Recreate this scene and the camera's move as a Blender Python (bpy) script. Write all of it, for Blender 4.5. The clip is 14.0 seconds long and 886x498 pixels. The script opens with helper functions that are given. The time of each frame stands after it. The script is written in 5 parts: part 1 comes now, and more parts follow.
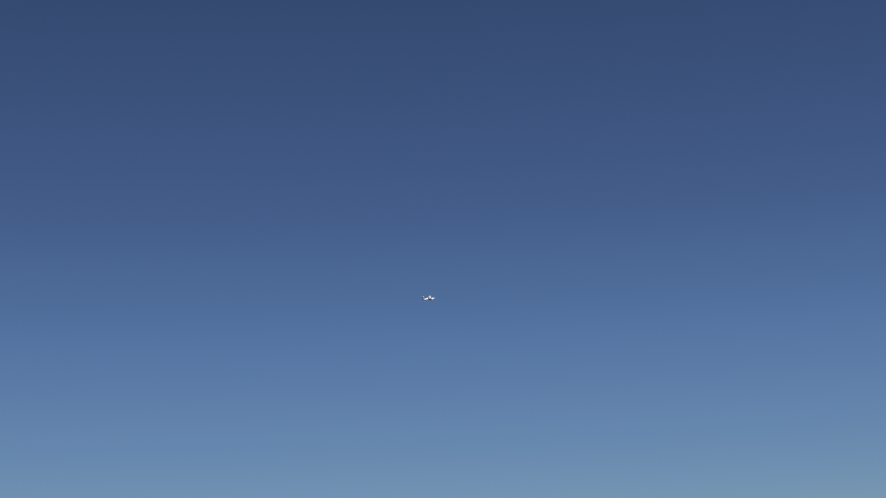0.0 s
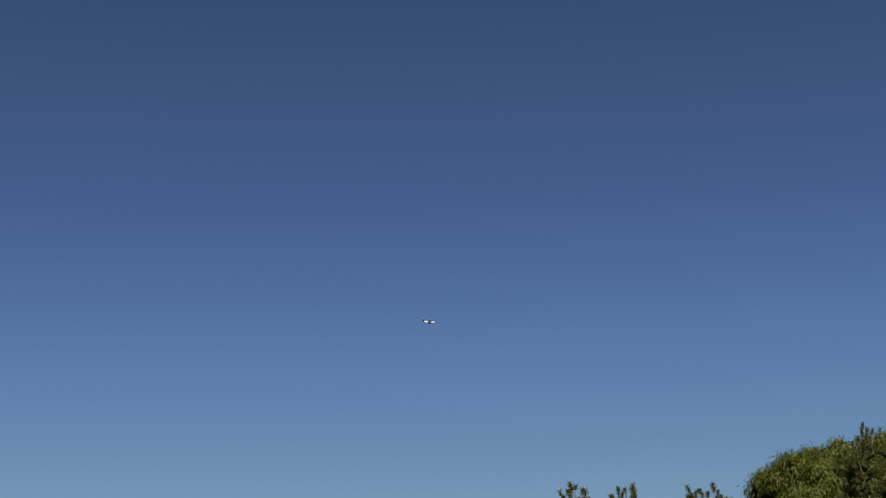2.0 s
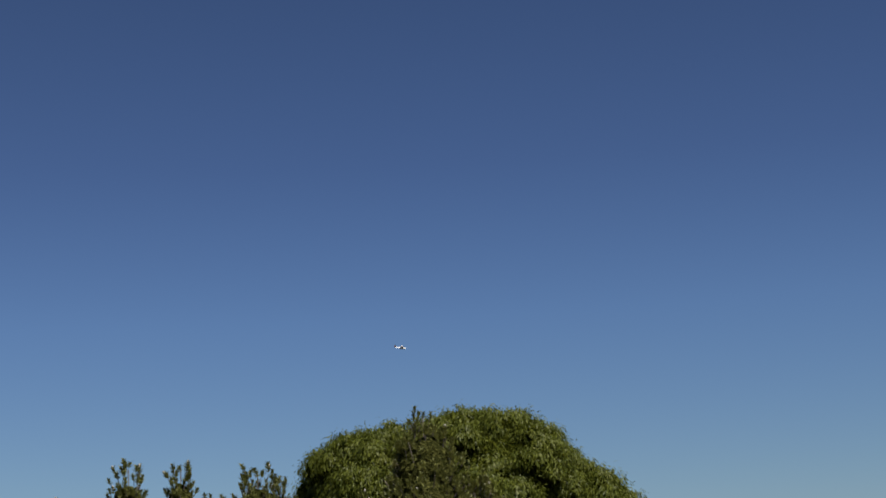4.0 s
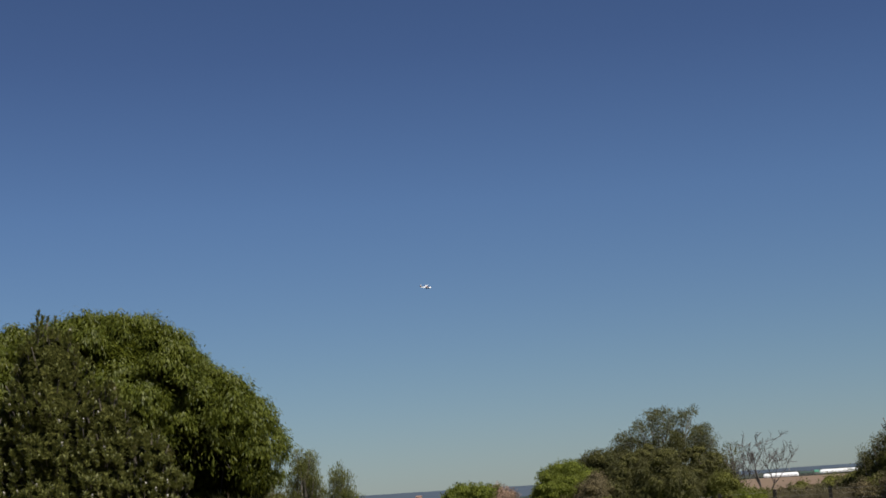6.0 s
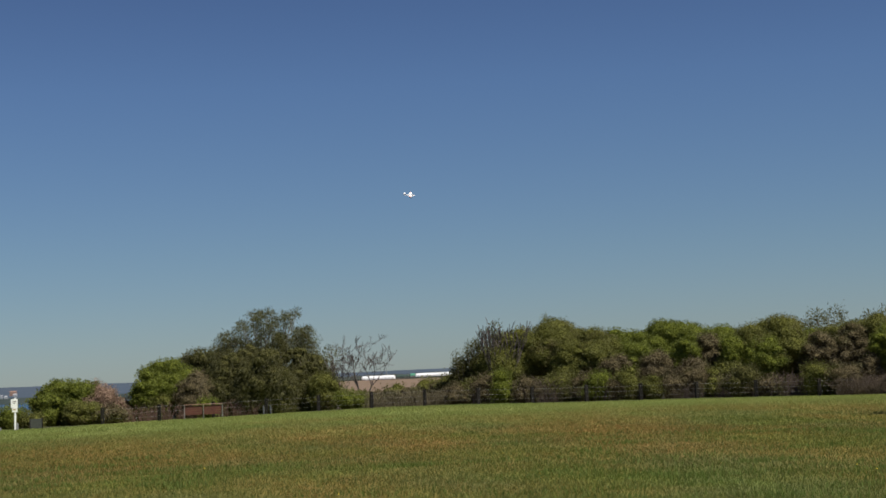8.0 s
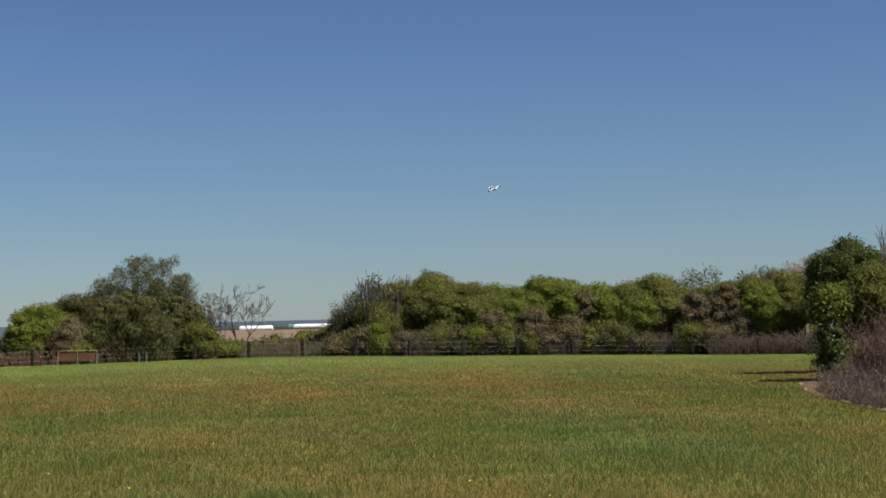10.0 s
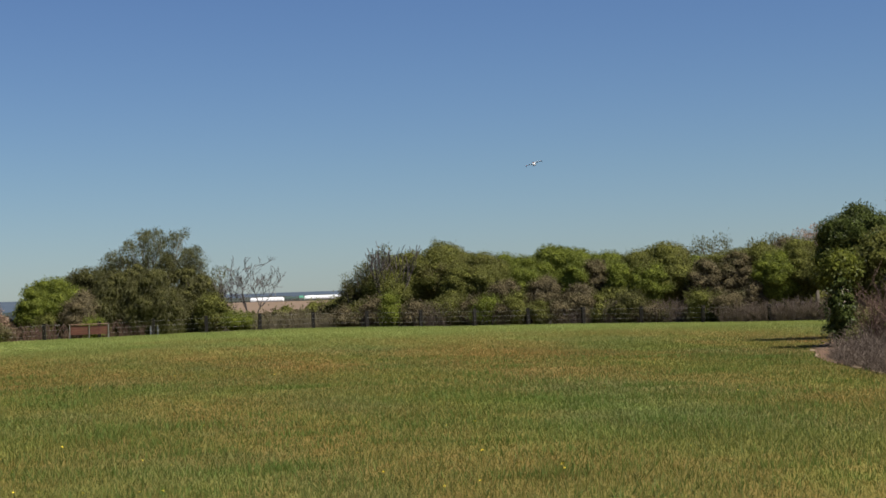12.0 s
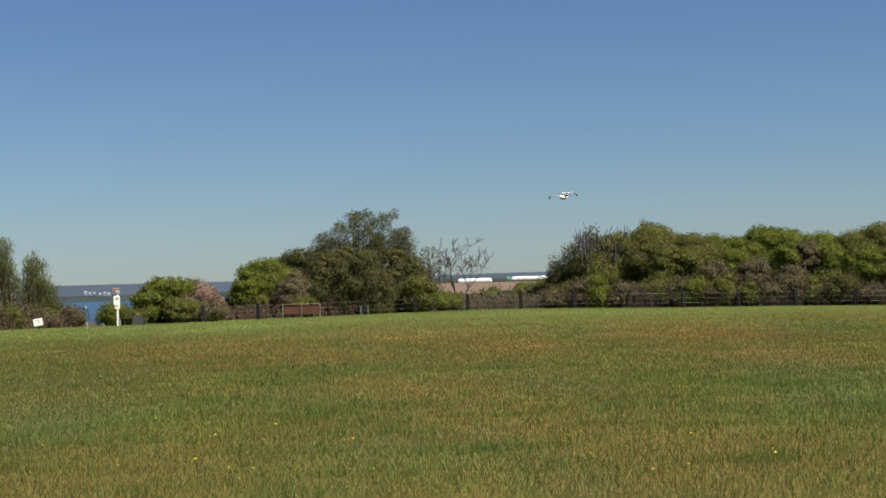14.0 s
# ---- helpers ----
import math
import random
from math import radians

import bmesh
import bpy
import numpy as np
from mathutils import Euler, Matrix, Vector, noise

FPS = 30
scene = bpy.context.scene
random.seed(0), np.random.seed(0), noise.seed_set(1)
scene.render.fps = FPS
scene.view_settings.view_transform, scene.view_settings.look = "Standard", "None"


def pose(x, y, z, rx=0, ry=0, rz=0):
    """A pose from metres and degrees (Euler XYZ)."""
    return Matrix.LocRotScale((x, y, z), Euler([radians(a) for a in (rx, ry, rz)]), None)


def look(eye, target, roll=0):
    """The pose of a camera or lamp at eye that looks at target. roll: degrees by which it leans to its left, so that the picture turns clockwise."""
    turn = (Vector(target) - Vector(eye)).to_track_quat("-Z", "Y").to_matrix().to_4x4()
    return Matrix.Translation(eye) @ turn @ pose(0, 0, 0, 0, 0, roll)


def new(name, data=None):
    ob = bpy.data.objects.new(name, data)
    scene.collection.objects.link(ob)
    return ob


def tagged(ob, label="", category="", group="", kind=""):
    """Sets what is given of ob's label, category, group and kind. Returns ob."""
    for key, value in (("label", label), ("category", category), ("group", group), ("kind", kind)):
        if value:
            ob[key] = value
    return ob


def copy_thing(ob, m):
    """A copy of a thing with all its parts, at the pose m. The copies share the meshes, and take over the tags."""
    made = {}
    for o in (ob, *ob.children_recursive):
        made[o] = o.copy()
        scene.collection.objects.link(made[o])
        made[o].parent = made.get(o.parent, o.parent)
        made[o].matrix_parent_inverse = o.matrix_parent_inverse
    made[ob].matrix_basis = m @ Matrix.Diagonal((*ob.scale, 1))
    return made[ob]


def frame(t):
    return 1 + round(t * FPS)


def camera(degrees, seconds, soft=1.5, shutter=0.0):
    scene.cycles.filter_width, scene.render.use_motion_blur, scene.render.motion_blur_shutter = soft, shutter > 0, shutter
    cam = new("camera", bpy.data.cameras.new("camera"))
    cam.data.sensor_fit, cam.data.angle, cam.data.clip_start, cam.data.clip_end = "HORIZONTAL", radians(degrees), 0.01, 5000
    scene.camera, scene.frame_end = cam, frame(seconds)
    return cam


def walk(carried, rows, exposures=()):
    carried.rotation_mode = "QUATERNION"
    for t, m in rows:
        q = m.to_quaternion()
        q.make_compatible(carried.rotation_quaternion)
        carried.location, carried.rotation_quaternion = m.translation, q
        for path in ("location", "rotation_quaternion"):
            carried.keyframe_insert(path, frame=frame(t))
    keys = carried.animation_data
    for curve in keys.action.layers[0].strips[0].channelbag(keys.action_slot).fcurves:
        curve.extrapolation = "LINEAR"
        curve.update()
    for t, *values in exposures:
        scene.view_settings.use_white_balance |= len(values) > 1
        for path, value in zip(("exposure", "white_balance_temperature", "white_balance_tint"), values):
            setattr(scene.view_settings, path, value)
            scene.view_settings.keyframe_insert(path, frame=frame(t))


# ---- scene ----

# ---------------------------------------------------------------- camera
EYE = (0.0, 0.0, 1.6)


def aim(yaw, pitch, roll):
    """Pose of the camera at the standing place, turned to the left by yaw, up by pitch."""
    return pose(*EYE, 90 + pitch, 0, yaw) @ pose(0, 0, 0, 0, 0, roll)


cam = camera(30.0, 14.0, soft=1.7)
walk(cam, [(t, aim(a, b, c)) for t, a, b, c in (
    (0.0, 55.30, 14.20, -2.30), (0.5, 51.20, 14.27, -2.35),
    (1.0, 47.01, 14.27, -2.36), (1.5, 42.64, 14.22, -2.34), (2.0, 38.03, 14.14, -2.27),
    (2.5, 33.68, 14.04, -2.45), (3.0, 29.61, 13.86, -2.36), (3.2, 28.16, 13.76, -2.36),
    (4.2, 21.60, 12.40, -3.10),
    (5.3, 15.78, 10.21, -3.85), (5.5, 14.14, 9.88, -3.82), (6.0, 10.04, 8.78, -3.73),
    (6.5, 6.26, 7.91, -3.60), (7.0, 2.30, 6.53, -3.74), (7.5, -1.31, 5.52, -3.51),
    (8.0, -3.31, 4.61, -2.59), (8.5, -3.91, 4.06, -1.84), (9.0, -5.12, 3.63, -1.34),
    (9.2, -5.72, 3.47, -1.23), (10.2, -7.60, 2.70, -1.45), (11.3, -8.02, 2.15, -1.74),
    (11.5, -7.83, 2.06, -1.67), (12.0, -7.01, 1.81, -1.92), (12.5, -4.38, 1.78, -2.00),
    (13.0, -2.29, 1.63, -2.05), (13.5, -0.39, 1.51, -1.95), (14.0, 0.19, 1.38, -1.71))],
     exposures=((0.0, 0.32), (2.5, 0.42), (5.5, 0.46), (6.2, 0.40), (7.0, 0.31), (8.0, 0.42), (8.6, 0.52), (9.2, 0.58), (12.0, 0.76), (14.0, 0.76)))

# ---------------------------------------------------------------- light
SUN_TO = Vector((0.70, -0.46, 1.20)).normalized()
world = bpy.data.worlds.new("sky")
scene.world = world
world.use_nodes = True
wn = world.node_tree.nodes
sky = wn.new("ShaderNodeTexSky")
sky.sky_type = "NISHITA"
sky.sun_disc = False
sky.sun_elevation = math.asin(SUN_TO.z)
sky.sun_rotation = math.atan2(SUN_TO.x, SUN_TO.y)
sky.altitude = 0
sky.air_density = 1.0
sky.dust_density = 0.2
sky.ozone_density = 2.0
wn["Background"].inputs["Strength"].default_value = 0.05
# clear dry air: the blue deepens quickly above the horizon haze
wco = wn.new("ShaderNodeTexCoord")
wsep = wn.new("ShaderNodeSeparateXYZ")
world.node_tree.links.new(wco.outputs["Generated"], wsep.inputs[0])
wramp = wn.new("ShaderNodeValToRGB")
wramp.color_ramp.elements[0].position = 0.0
wramp.color_ramp.elements[0].color = (0.605, 0.74, 0.965, 1)
wramp.color_ramp.elements[1].position = 0.40
wramp.color_ramp.elements[1].color = (0.415, 0.482, 0.665, 1)
for where, tint in ((0.08, (0.578, 0.718, 0.925, 1)), (0.18, (0.548, 0.678, 0.93, 1)), (0.27, (0.460, 0.546, 0.782, 1))):
    wramp.color_ramp.elements.new(where).color = tint
world.node_tree.links.new(wsep.outputs[2], wramp.inputs[0])
wmix = wn.new("ShaderNodeMix")
wmix.data_type, wmix.blend_type = "RGBA", "MULTIPLY"
wmix.inputs[0].default_value = 1.0
world.node_tree.links.new(sky.outputs[0], wmix.inputs[6])
world.node_tree.links.new(wramp.outputs[0], wmix.inputs[7])
world.node_tree.links.new(wmix.outputs[2], wn["Background"].inputs["Color"])
sun_data = bpy.data.lights.new("sun", "SUN")
sun_data.energy = 5.0
sun_data.angle = radians(0.53)
sun_data.color = (1.0, 0.95, 0.87)
sun = new("sun", sun_data)
sun.matrix_world = look((0, 0, 60), Vector((0, 0, 60)) - SUN_TO)

# ---------------------------------------------------------------- materials


def material(name, rough=0.7, metal=0.0, spec=0.4):
    m = bpy.data.materials.new(name)
    m.use_nodes = True
    b = m.node_tree.nodes["Principled BSDF"]
    b.inputs["Roughness"].default_value = rough
    b.inputs["Metallic"].default_value = metal
    b.inputs["Specular IOR Level"].default_value = spec
    return m, m.node_tree, b


def mixed(nt, fac, a, b, how="MIX"):
    n = nt.nodes.new("ShaderNodeMix")
    n.data_type = "RGBA"
    n.blend_type = how
    for key, value in ((0, fac), (6, a), (7, b)):
        if isinstance(value, bpy.types.NodeSocket):
            nt.links.new(value, n.inputs[key])
        elif key:
            n.inputs[key].default_value = (*value, 1)
        else:
            n.inputs[key].default_value = value
    return n.outputs[2]


def noisy(nt, scale, detail=3.0, low=0.35, high=0.65, space="Object", stretch=None, rough=0.55):
    co = nt.nodes.new("ShaderNodeTexCoord")
    n = nt.nodes.new("ShaderNodeTexNoise")
    n.inputs["Scale"].default_value = scale
    n.inputs["Detail"].default_value = detail
    n.inputs["Roughness"].default_value = rough
    source = co.outputs[space]
    if stretch:
        mp = nt.nodes.new("ShaderNodeMapping")
        mp.inputs["Scale"].default_value = stretch
        nt.links.new(source, mp.inputs[0])
        source = mp.outputs[0]
    nt.links.new(source, n.inputs["Vector"])
    r = nt.nodes.new("ShaderNodeMapRange")
    r.inputs[1].default_value, r.inputs[2].default_value = low, high
    nt.links.new(n.outputs[0], r.inputs[0])
    return r.outputs[0]


def island(nt):
    return nt.nodes.new("ShaderNodeNewGeometry").outputs["Random Per Island"]


def leaves(name, dark, light, odd, clear=0.35, rough=0.5, odd_low=0.62, size=0.6, inside=1.0):
    """Foliage: leaf to leaf variation, tints in patches, light through the blade."""
    m, nt, b = material(name, rough + 0.1, 0, 0.2)
    c = mixed(nt, island(nt), dark, light)
    c = mixed(nt, noisy(nt, size, 4, odd_low, odd_low + 0.16), c, odd)
    nt.links.new(c, b.inputs["Base Color"])
    t = nt.nodes.new("ShaderNodeBsdfTranslucent")
    nt.links.new(c, t.inputs[0])
    mix = nt.nodes.new("ShaderNodeMixShader")
    mix.inputs[0].default_value = clear
    nt.links.new(b.outputs[0], mix.inputs[1])
    nt.links.new(t.outputs[0], mix.inputs[2])
    nt.links.new(mix.outputs[0], nt.nodes["Material Output"].inputs[0])
    # inside scales the inner tint down, so gaps between leaves look shaded
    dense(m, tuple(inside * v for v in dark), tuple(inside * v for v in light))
    return m


INNER_SHADED = {}


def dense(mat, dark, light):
    """Close-packed leaves further in: leaf tints darkened to imitate shade, with a leaf-sized relief."""
    m, nt, b = material(mat.name + "_inside_shaded", 0.9, 0, 0.0)
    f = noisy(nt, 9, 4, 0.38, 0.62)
    # these factors set how much shade the inner tint carries
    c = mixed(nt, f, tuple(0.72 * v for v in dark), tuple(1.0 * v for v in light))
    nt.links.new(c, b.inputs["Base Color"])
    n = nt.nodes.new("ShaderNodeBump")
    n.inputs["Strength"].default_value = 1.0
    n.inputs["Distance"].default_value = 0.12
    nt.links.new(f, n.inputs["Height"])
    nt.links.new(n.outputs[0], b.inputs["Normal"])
    INNER_SHADED[mat.name] = m


def plain(name, a, b2, scale=8.0, rough=0.7, metal=0.0, bump=0.0, spec=0.4, stretch=None, stain=0.6):
    m, nt, b = material(name, rough, metal, spec)
    f = noisy(nt, scale, 5, 0.3, 0.7, stretch=stretch)
    c = mixed(nt, f, a, b2)
    c = mixed(nt, noisy(nt, scale * 0.17, 3, 0.35, 0.75), c, tuple(stain * v for v in b2))
    nt.links.new(c, b.inputs["Base Color"])
    if bump:
        n = nt.nodes.new("ShaderNodeBump")
        n.inputs["Strength"].default_value = bump
        nt.links.new(f, n.inputs["Height"])
        nt.links.new(n.outputs[0], b.inputs["Normal"])
    return m


M_DOME = leaves("leaf_bright_green", (0.092, 0.114, 0.017), (0.160, 0.180, 0.032), (0.145, 0.132, 0.038))
M_OLIVE = leaves("leaf_olive", (0.092, 0.098, 0.022), (0.156, 0.157, 0.042), (0.150, 0.124, 0.056), odd_low=0.54)
M_BROWN = leaves("leaf_grey_brown", (0.092, 0.075, 0.040), (0.146, 0.118, 0.064), (0.096, 0.094, 0.030), clear=0.2, odd_low=0.46)
M_PINK = leaves("leaf_dry_pinkish", (0.200, 0.130, 0.092), (0.300, 0.204, 0.148), (0.150, 0.126, 0.050), clear=0.2, odd_low=0.66)
M_AIRY = leaves("leaf_dull_green", (0.058, 0.059, 0.019), (0.122, 0.117, 0.041), (0.125, 0.104, 0.050))
M_GREY = leaves("leaf_grey_green", (0.058, 0.060, 0.020), (0.138, 0.134, 0.048), (0.124, 0.106, 0.048))
# inside=0.4 paints the gaps of these two crowns darker, as if shaded
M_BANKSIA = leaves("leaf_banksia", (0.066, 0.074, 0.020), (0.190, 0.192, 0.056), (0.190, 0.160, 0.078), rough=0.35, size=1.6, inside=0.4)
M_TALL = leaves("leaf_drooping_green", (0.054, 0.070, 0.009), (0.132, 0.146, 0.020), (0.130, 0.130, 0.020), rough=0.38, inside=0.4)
M_DEEP = leaves("leaf_dark_glossy", (0.036, 0.050, 0.013), (0.088, 0.108, 0.030), (0.065, 0.078, 0.020), rough=0.35)
M_LIME = leaves("leaf_yellow_green", (0.062, 0.074, 0.013), (0.150, 0.164, 0.030), (0.12, 0.10, 0.03), rough=0.4)
M_SPIKE = plain("spent_flower_spike", (0.26, 0.24, 0.20), (0.42, 0.39, 0.34), 12, 0.9)
M_BARK = plain("bark_grey_brown", (0.10, 0.080, 0.060), (0.21, 0.18, 0.145), 9, 0.85, bump=0.4, stretch=(1, 1, 0.25))
M_TWIG = plain("dead_twig", (0.068, 0.049, 0.036), (0.130, 0.095, 0.070), 4, 0.85)
M_TWIG_RED = plain("dead_twig_red_brown", (0.074, 0.042, 0.029), (0.142, 0.084, 0.060), 3, 0.85)
M_REED = plain("dry_reedy_stems", (0.105, 0.088, 0.044), (0.190, 0.160, 0.092), 3, 0.9)
M_DEADWOOD = plain("dead_tree_bark", (0.048, 0.040, 0.037), (0.105, 0.086, 0.078), 4, 0.85)
M_POST = plain("weathered_dark_timber", (0.016, 0.015, 0.013), (0.036, 0.033, 0.028), 7, 0.95, spec=0.03, bump=0.4, stretch=(1, 1, 0.15))
M_WIRE = plain("galvanised_wire", (0.28, 0.27, 0.25), (0.38, 0.36, 0.33), 3, 0.8)
M_SLAT = plain("red_brown_timber", (0.072, 0.023, 0.015), (0.122, 0.042, 0.026), 9, 0.6, bump=0.2, stretch=(0.2, 1, 1))
M_STEEL = plain("pale_painted_steel", (0.20, 0.19, 0.175), (0.29, 0.28, 0.26), 6, 0.5, 0.2)
M_WHITE = plain("white_board_paint", (0.74, 0.74, 0.72), (0.82, 0.82, 0.81), 3, 0.5, stain=0.88)
M_DARK = plain("dark_print", (0.06, 0.055, 0.05), (0.09, 0.085, 0.08), 3, 0.6)
M_TAN = plain("tan_print", (0.42, 0.33, 0.20), (0.55, 0.45, 0.30), 3, 0.6)
M_RUST = plain("red_brown_paint", (0.22, 0.12, 0.08), (0.36, 0.22, 0.16), 6, 0.7)
M_CONCRETE = plain("pale_concrete", (0.17, 0.17, 0.175), (0.27, 0.27, 0.27), 8, 0.85, bump=0.2)
M_BLUESTONE = plain("blue_grey_concrete", (0.085, 0.090, 0.105), (0.14, 0.15, 0.17), 8, 0.9, spec=0.1)
M_MESH = plain("grey_green_panel", (0.038, 0.044, 0.034), (0.060, 0.068, 0.054), 8, 0.8)
M_HULL = plain("white_foam_gloss", (0.86, 0.86, 0.85), (0.90, 0.90, 0.89), 2, 0.3, stain=0.95)
M_RED = plain("orange_red_film", (0.62, 0.13, 0.07), (0.72, 0.19, 0.10), 2, 0.35)
# red film, its colour darkened to imitate the shaded wing underside
M_UNDER_SHADED = plain("red_film_shade_darkened", (0.10, 0.040, 0.042), (0.14, 0.058, 0.056), 2, 0.5)
M_FLOAT = plain("dark_blue_paint", (0.030, 0.035, 0.055), (0.05, 0.055, 0.08), 2, 0.35)
M_GLASS = plain("smoked_canopy", (0.015, 0.02, 0.03), (0.03, 0.035, 0.05), 2, 0.08)
M_SHED = plain("white_sheet_metal", (0.74, 0.74, 0.74), (0.82, 0.82, 0.82), 0.3, 0.5, stain=0.85)
M_SHED_GREEN = plain("green_sheet_metal", (0.05, 0.22, 0.13), (0.09, 0.30, 0.19), 0.3, 0.5)
M_DARK_INFILL = plain("dark_green_infill", (0.020, 0.045, 0.034), (0.035, 0.065, 0.050), 0.3, 0.6)
M_FARWALL = plain("pale_render", (0.32, 0.33, 0.35), (0.44, 0.45, 0.46), 0.05, 0.8)
M_FARGLASS = plain("dark_far_pane", (0.05, 0.06, 0.08), (0.08, 0.10, 0.12), 0.3, 0.2)
M_BELT = plain("far_dark_trees", (0.022, 0.030, 0.024), (0.040, 0.048, 0.038), 0.06, 0.95)
# blue-grey base colour carries the distance haze
M_RIDGE = plain("far_ridge_haze_tinted", (0.056, 0.074, 0.102), (0.070, 0.090, 0.118), 0.012, 1.0, spec=0.0)
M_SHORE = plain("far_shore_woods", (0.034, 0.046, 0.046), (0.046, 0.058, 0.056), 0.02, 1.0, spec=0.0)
M_FLOWER = plain("yellow_petals", (0.75, 0.55, 0.02), (0.85, 0.68, 0.05), 20, 0.6)
M_STALK = plain("green_stalk", (0.08, 0.12, 0.03), (0.12, 0.16, 0.05), 20, 0.6)
M_EDGING = plain("pale_sandy_edge", (0.17, 0.125, 0.075), (0.30, 0.225, 0.14), 6, 0.9, bump=0.3)
M_MULCH = plain("reddish_mulch", (0.088, 0.048, 0.027), (0.160, 0.092, 0.054), 10, 0.95, bump=0.5)


def grass_colour(nt, blades):
    """Lawn tint: green ground with rusty seed-head patches, bluish green drifts, paler far strip."""
    rust = noisy(nt, 0.20, 5, 0.33, 0.60, stretch=(1.0, 0.34, 1.0))
    rust2 = noisy(nt, 2.4, 3, 0.10, 0.80, stretch=(1.2, 0.45, 1.0))
    blue = noisy(nt, 0.30, 4, 0.46, 0.76, stretch=(0.8, 0.36, 1.0))
    fresh = noisy(nt, 0.40, 4, 0.48, 0.72, stretch=(0.9, 0.30, 1.0))
    if blades:
        v = island(nt)
        base = mixed(nt, v, (0.092, 0.118, 0.025), (0.250, 0.264, 0.064))
        # darker blades picked at random among the lighter ones
        spin = nt.nodes.new("ShaderNodeMath")
        spin.operation = "MULTIPLY"
        nt.links.new(v, spin.inputs[0])
        spin.inputs[1].default_value = 41.7
        rest = nt.nodes.new("ShaderNodeMath")
        rest.operation = "FRACT"
        nt.links.new(spin.outputs[0], rest.inputs[0])
        dark_blade = nt.nodes.new("ShaderNodeMapRange")
        dark_blade.inputs[1].default_value, dark_blade.inputs[2].default_value = 0.66, 0.74
        nt.links.new(rest.outputs[0], dark_blade.inputs[0])
        # single rusty seed stalks among green blades
        pick = nt.nodes.new("ShaderNodeMath")
        pick.operation = "MULTIPLY"
        nt.links.new(v, pick.inputs[0])
        pick.inputs[1].default_value = 17.3
        part_of = nt.nodes.new("ShaderNodeMath")
        part_of.operation = "FRACT"
        nt.links.new(pick.outputs[0], part_of.inputs[0])
        single = nt.nodes.new("ShaderNodeMapRange")
        single.inputs[1].default_value, single.inputs[2].default_value = 0.35, 0.85
        nt.links.new(part_of.outputs[0], single.inputs[0])
        blend = nt.nodes.new("ShaderNodeMix")
        blend.inputs[0].default_value = 0.55
        nt.links.new(rust2, blend.inputs[2])
        nt.links.new(single.outputs[0], blend.inputs[3])
        rust2 = blend.outputs[0]
    else:
        base = mixed(nt, noisy(nt, 9, 4, 0.3, 0.7), (0.086, 0.094, 0.022), (0.132, 0.136, 0.032))
    k = nt.nodes.new("ShaderNodeMath")
    k.operation = "MULTIPLY"
    nt.links.new(rust, k.inputs[0])
    nt.links.new(rust2, k.inputs[1])
    c = mixed(nt, blue, base, (0.120, 0.152, 0.056))
    c = mixed(nt, fresh, c, (0.140, 0.188, 0.034))
    # seeding belt across the middle of the field
    belt = nt.nodes.new("ShaderNodeTexCoord")
    belt_at = nt.nodes.new("ShaderNodeSeparateXYZ")
    nt.links.new(belt.outputs["Object"], belt_at.inputs[0])
    near_edge = nt.nodes.new("ShaderNodeMapRange")
    near_edge.inputs[1].default_value, near_edge.inputs[2].default_value = 30.0, 48.0
    near_edge.inputs[3].default_value, near_edge.inputs[4].default_value = 0.70, 1.25
    nt.links.new(belt_at.outputs[1], near_edge.inputs[0])
    heavy = nt.nodes.new("ShaderNodeMath")
    heavy.operation = "MULTIPLY"
    heavy.use_clamp = True
    nt.links.new(k.outputs[0], heavy.inputs[0])
    nt.links.new(near_edge.outputs[0], heavy.inputs[1])
    # fewer seed heads towards the shore
    shore = nt.nodes.new("ShaderNodeMapRange")
    shore.inputs[1].default_value, shore.inputs[2].default_value = -16.0, -3.0
    shore.inputs[3].default_value = 0.5
    nt.links.new(belt_at.outputs[0], shore.inputs[0])
    seeds = nt.nodes.new("ShaderNodeMath")
    seeds.operation = "MULTIPLY"
    nt.links.new(heavy.outputs[0], seeds.inputs[0])
    nt.links.new(shore.outputs[0], seeds.inputs[1])
    c = mixed(nt, seeds.outputs[0], c, (0.300, 0.162, 0.056))
    # unmown fresher strip along the fence
    co = nt.nodes.new("ShaderNodeTexCoord")
    sep = nt.nodes.new("ShaderNodeSeparateXYZ")
    nt.links.new(co.outputs["Object"], sep.inputs[0])
    wob = nt.nodes.new("ShaderNodeMath")
    wob.operation = "MULTIPLY_ADD"
    nt.links.new(noisy(nt, 0.12, 3, 0.2, 0.8), wob.inputs[0])
    wob.inputs[1].default_value = 16.0
    nt.links.new(sep.outputs[1], wob.inputs[2])
    strip = nt.nodes.new("ShaderNodeMapRange")
    strip.inputs[1].default_value, strip.inputs[2].default_value = 56.0, 88.0
    strip.inputs[4].default_value = 0.75
    nt.links.new(wob.outputs[0], strip.inputs[0])
    if blades:
        c = mixed(nt, dark_blade.outputs[0], c, (0.078, 0.104, 0.024))
    return mixed(nt, strip.outputs[0], c, (0.250, 0.305, 0.090))


M_LAWN, nt, b = material("lawn_soil_and_thatch", 0.95, 0, 0.1)
nt.links.new(grass_colour(nt, False), b.inputs["Base Color"])
bump = nt.nodes.new("ShaderNodeBump")
bump.inputs["Strength"].default_value = 0.7
bump.inputs["Distance"].default_value = 0.06
nt.links.new(noisy(nt, 14, 5, 0.2, 0.8), bump.inputs["Height"])
nt.links.new(bump.outputs[0], b.inputs["Normal"])

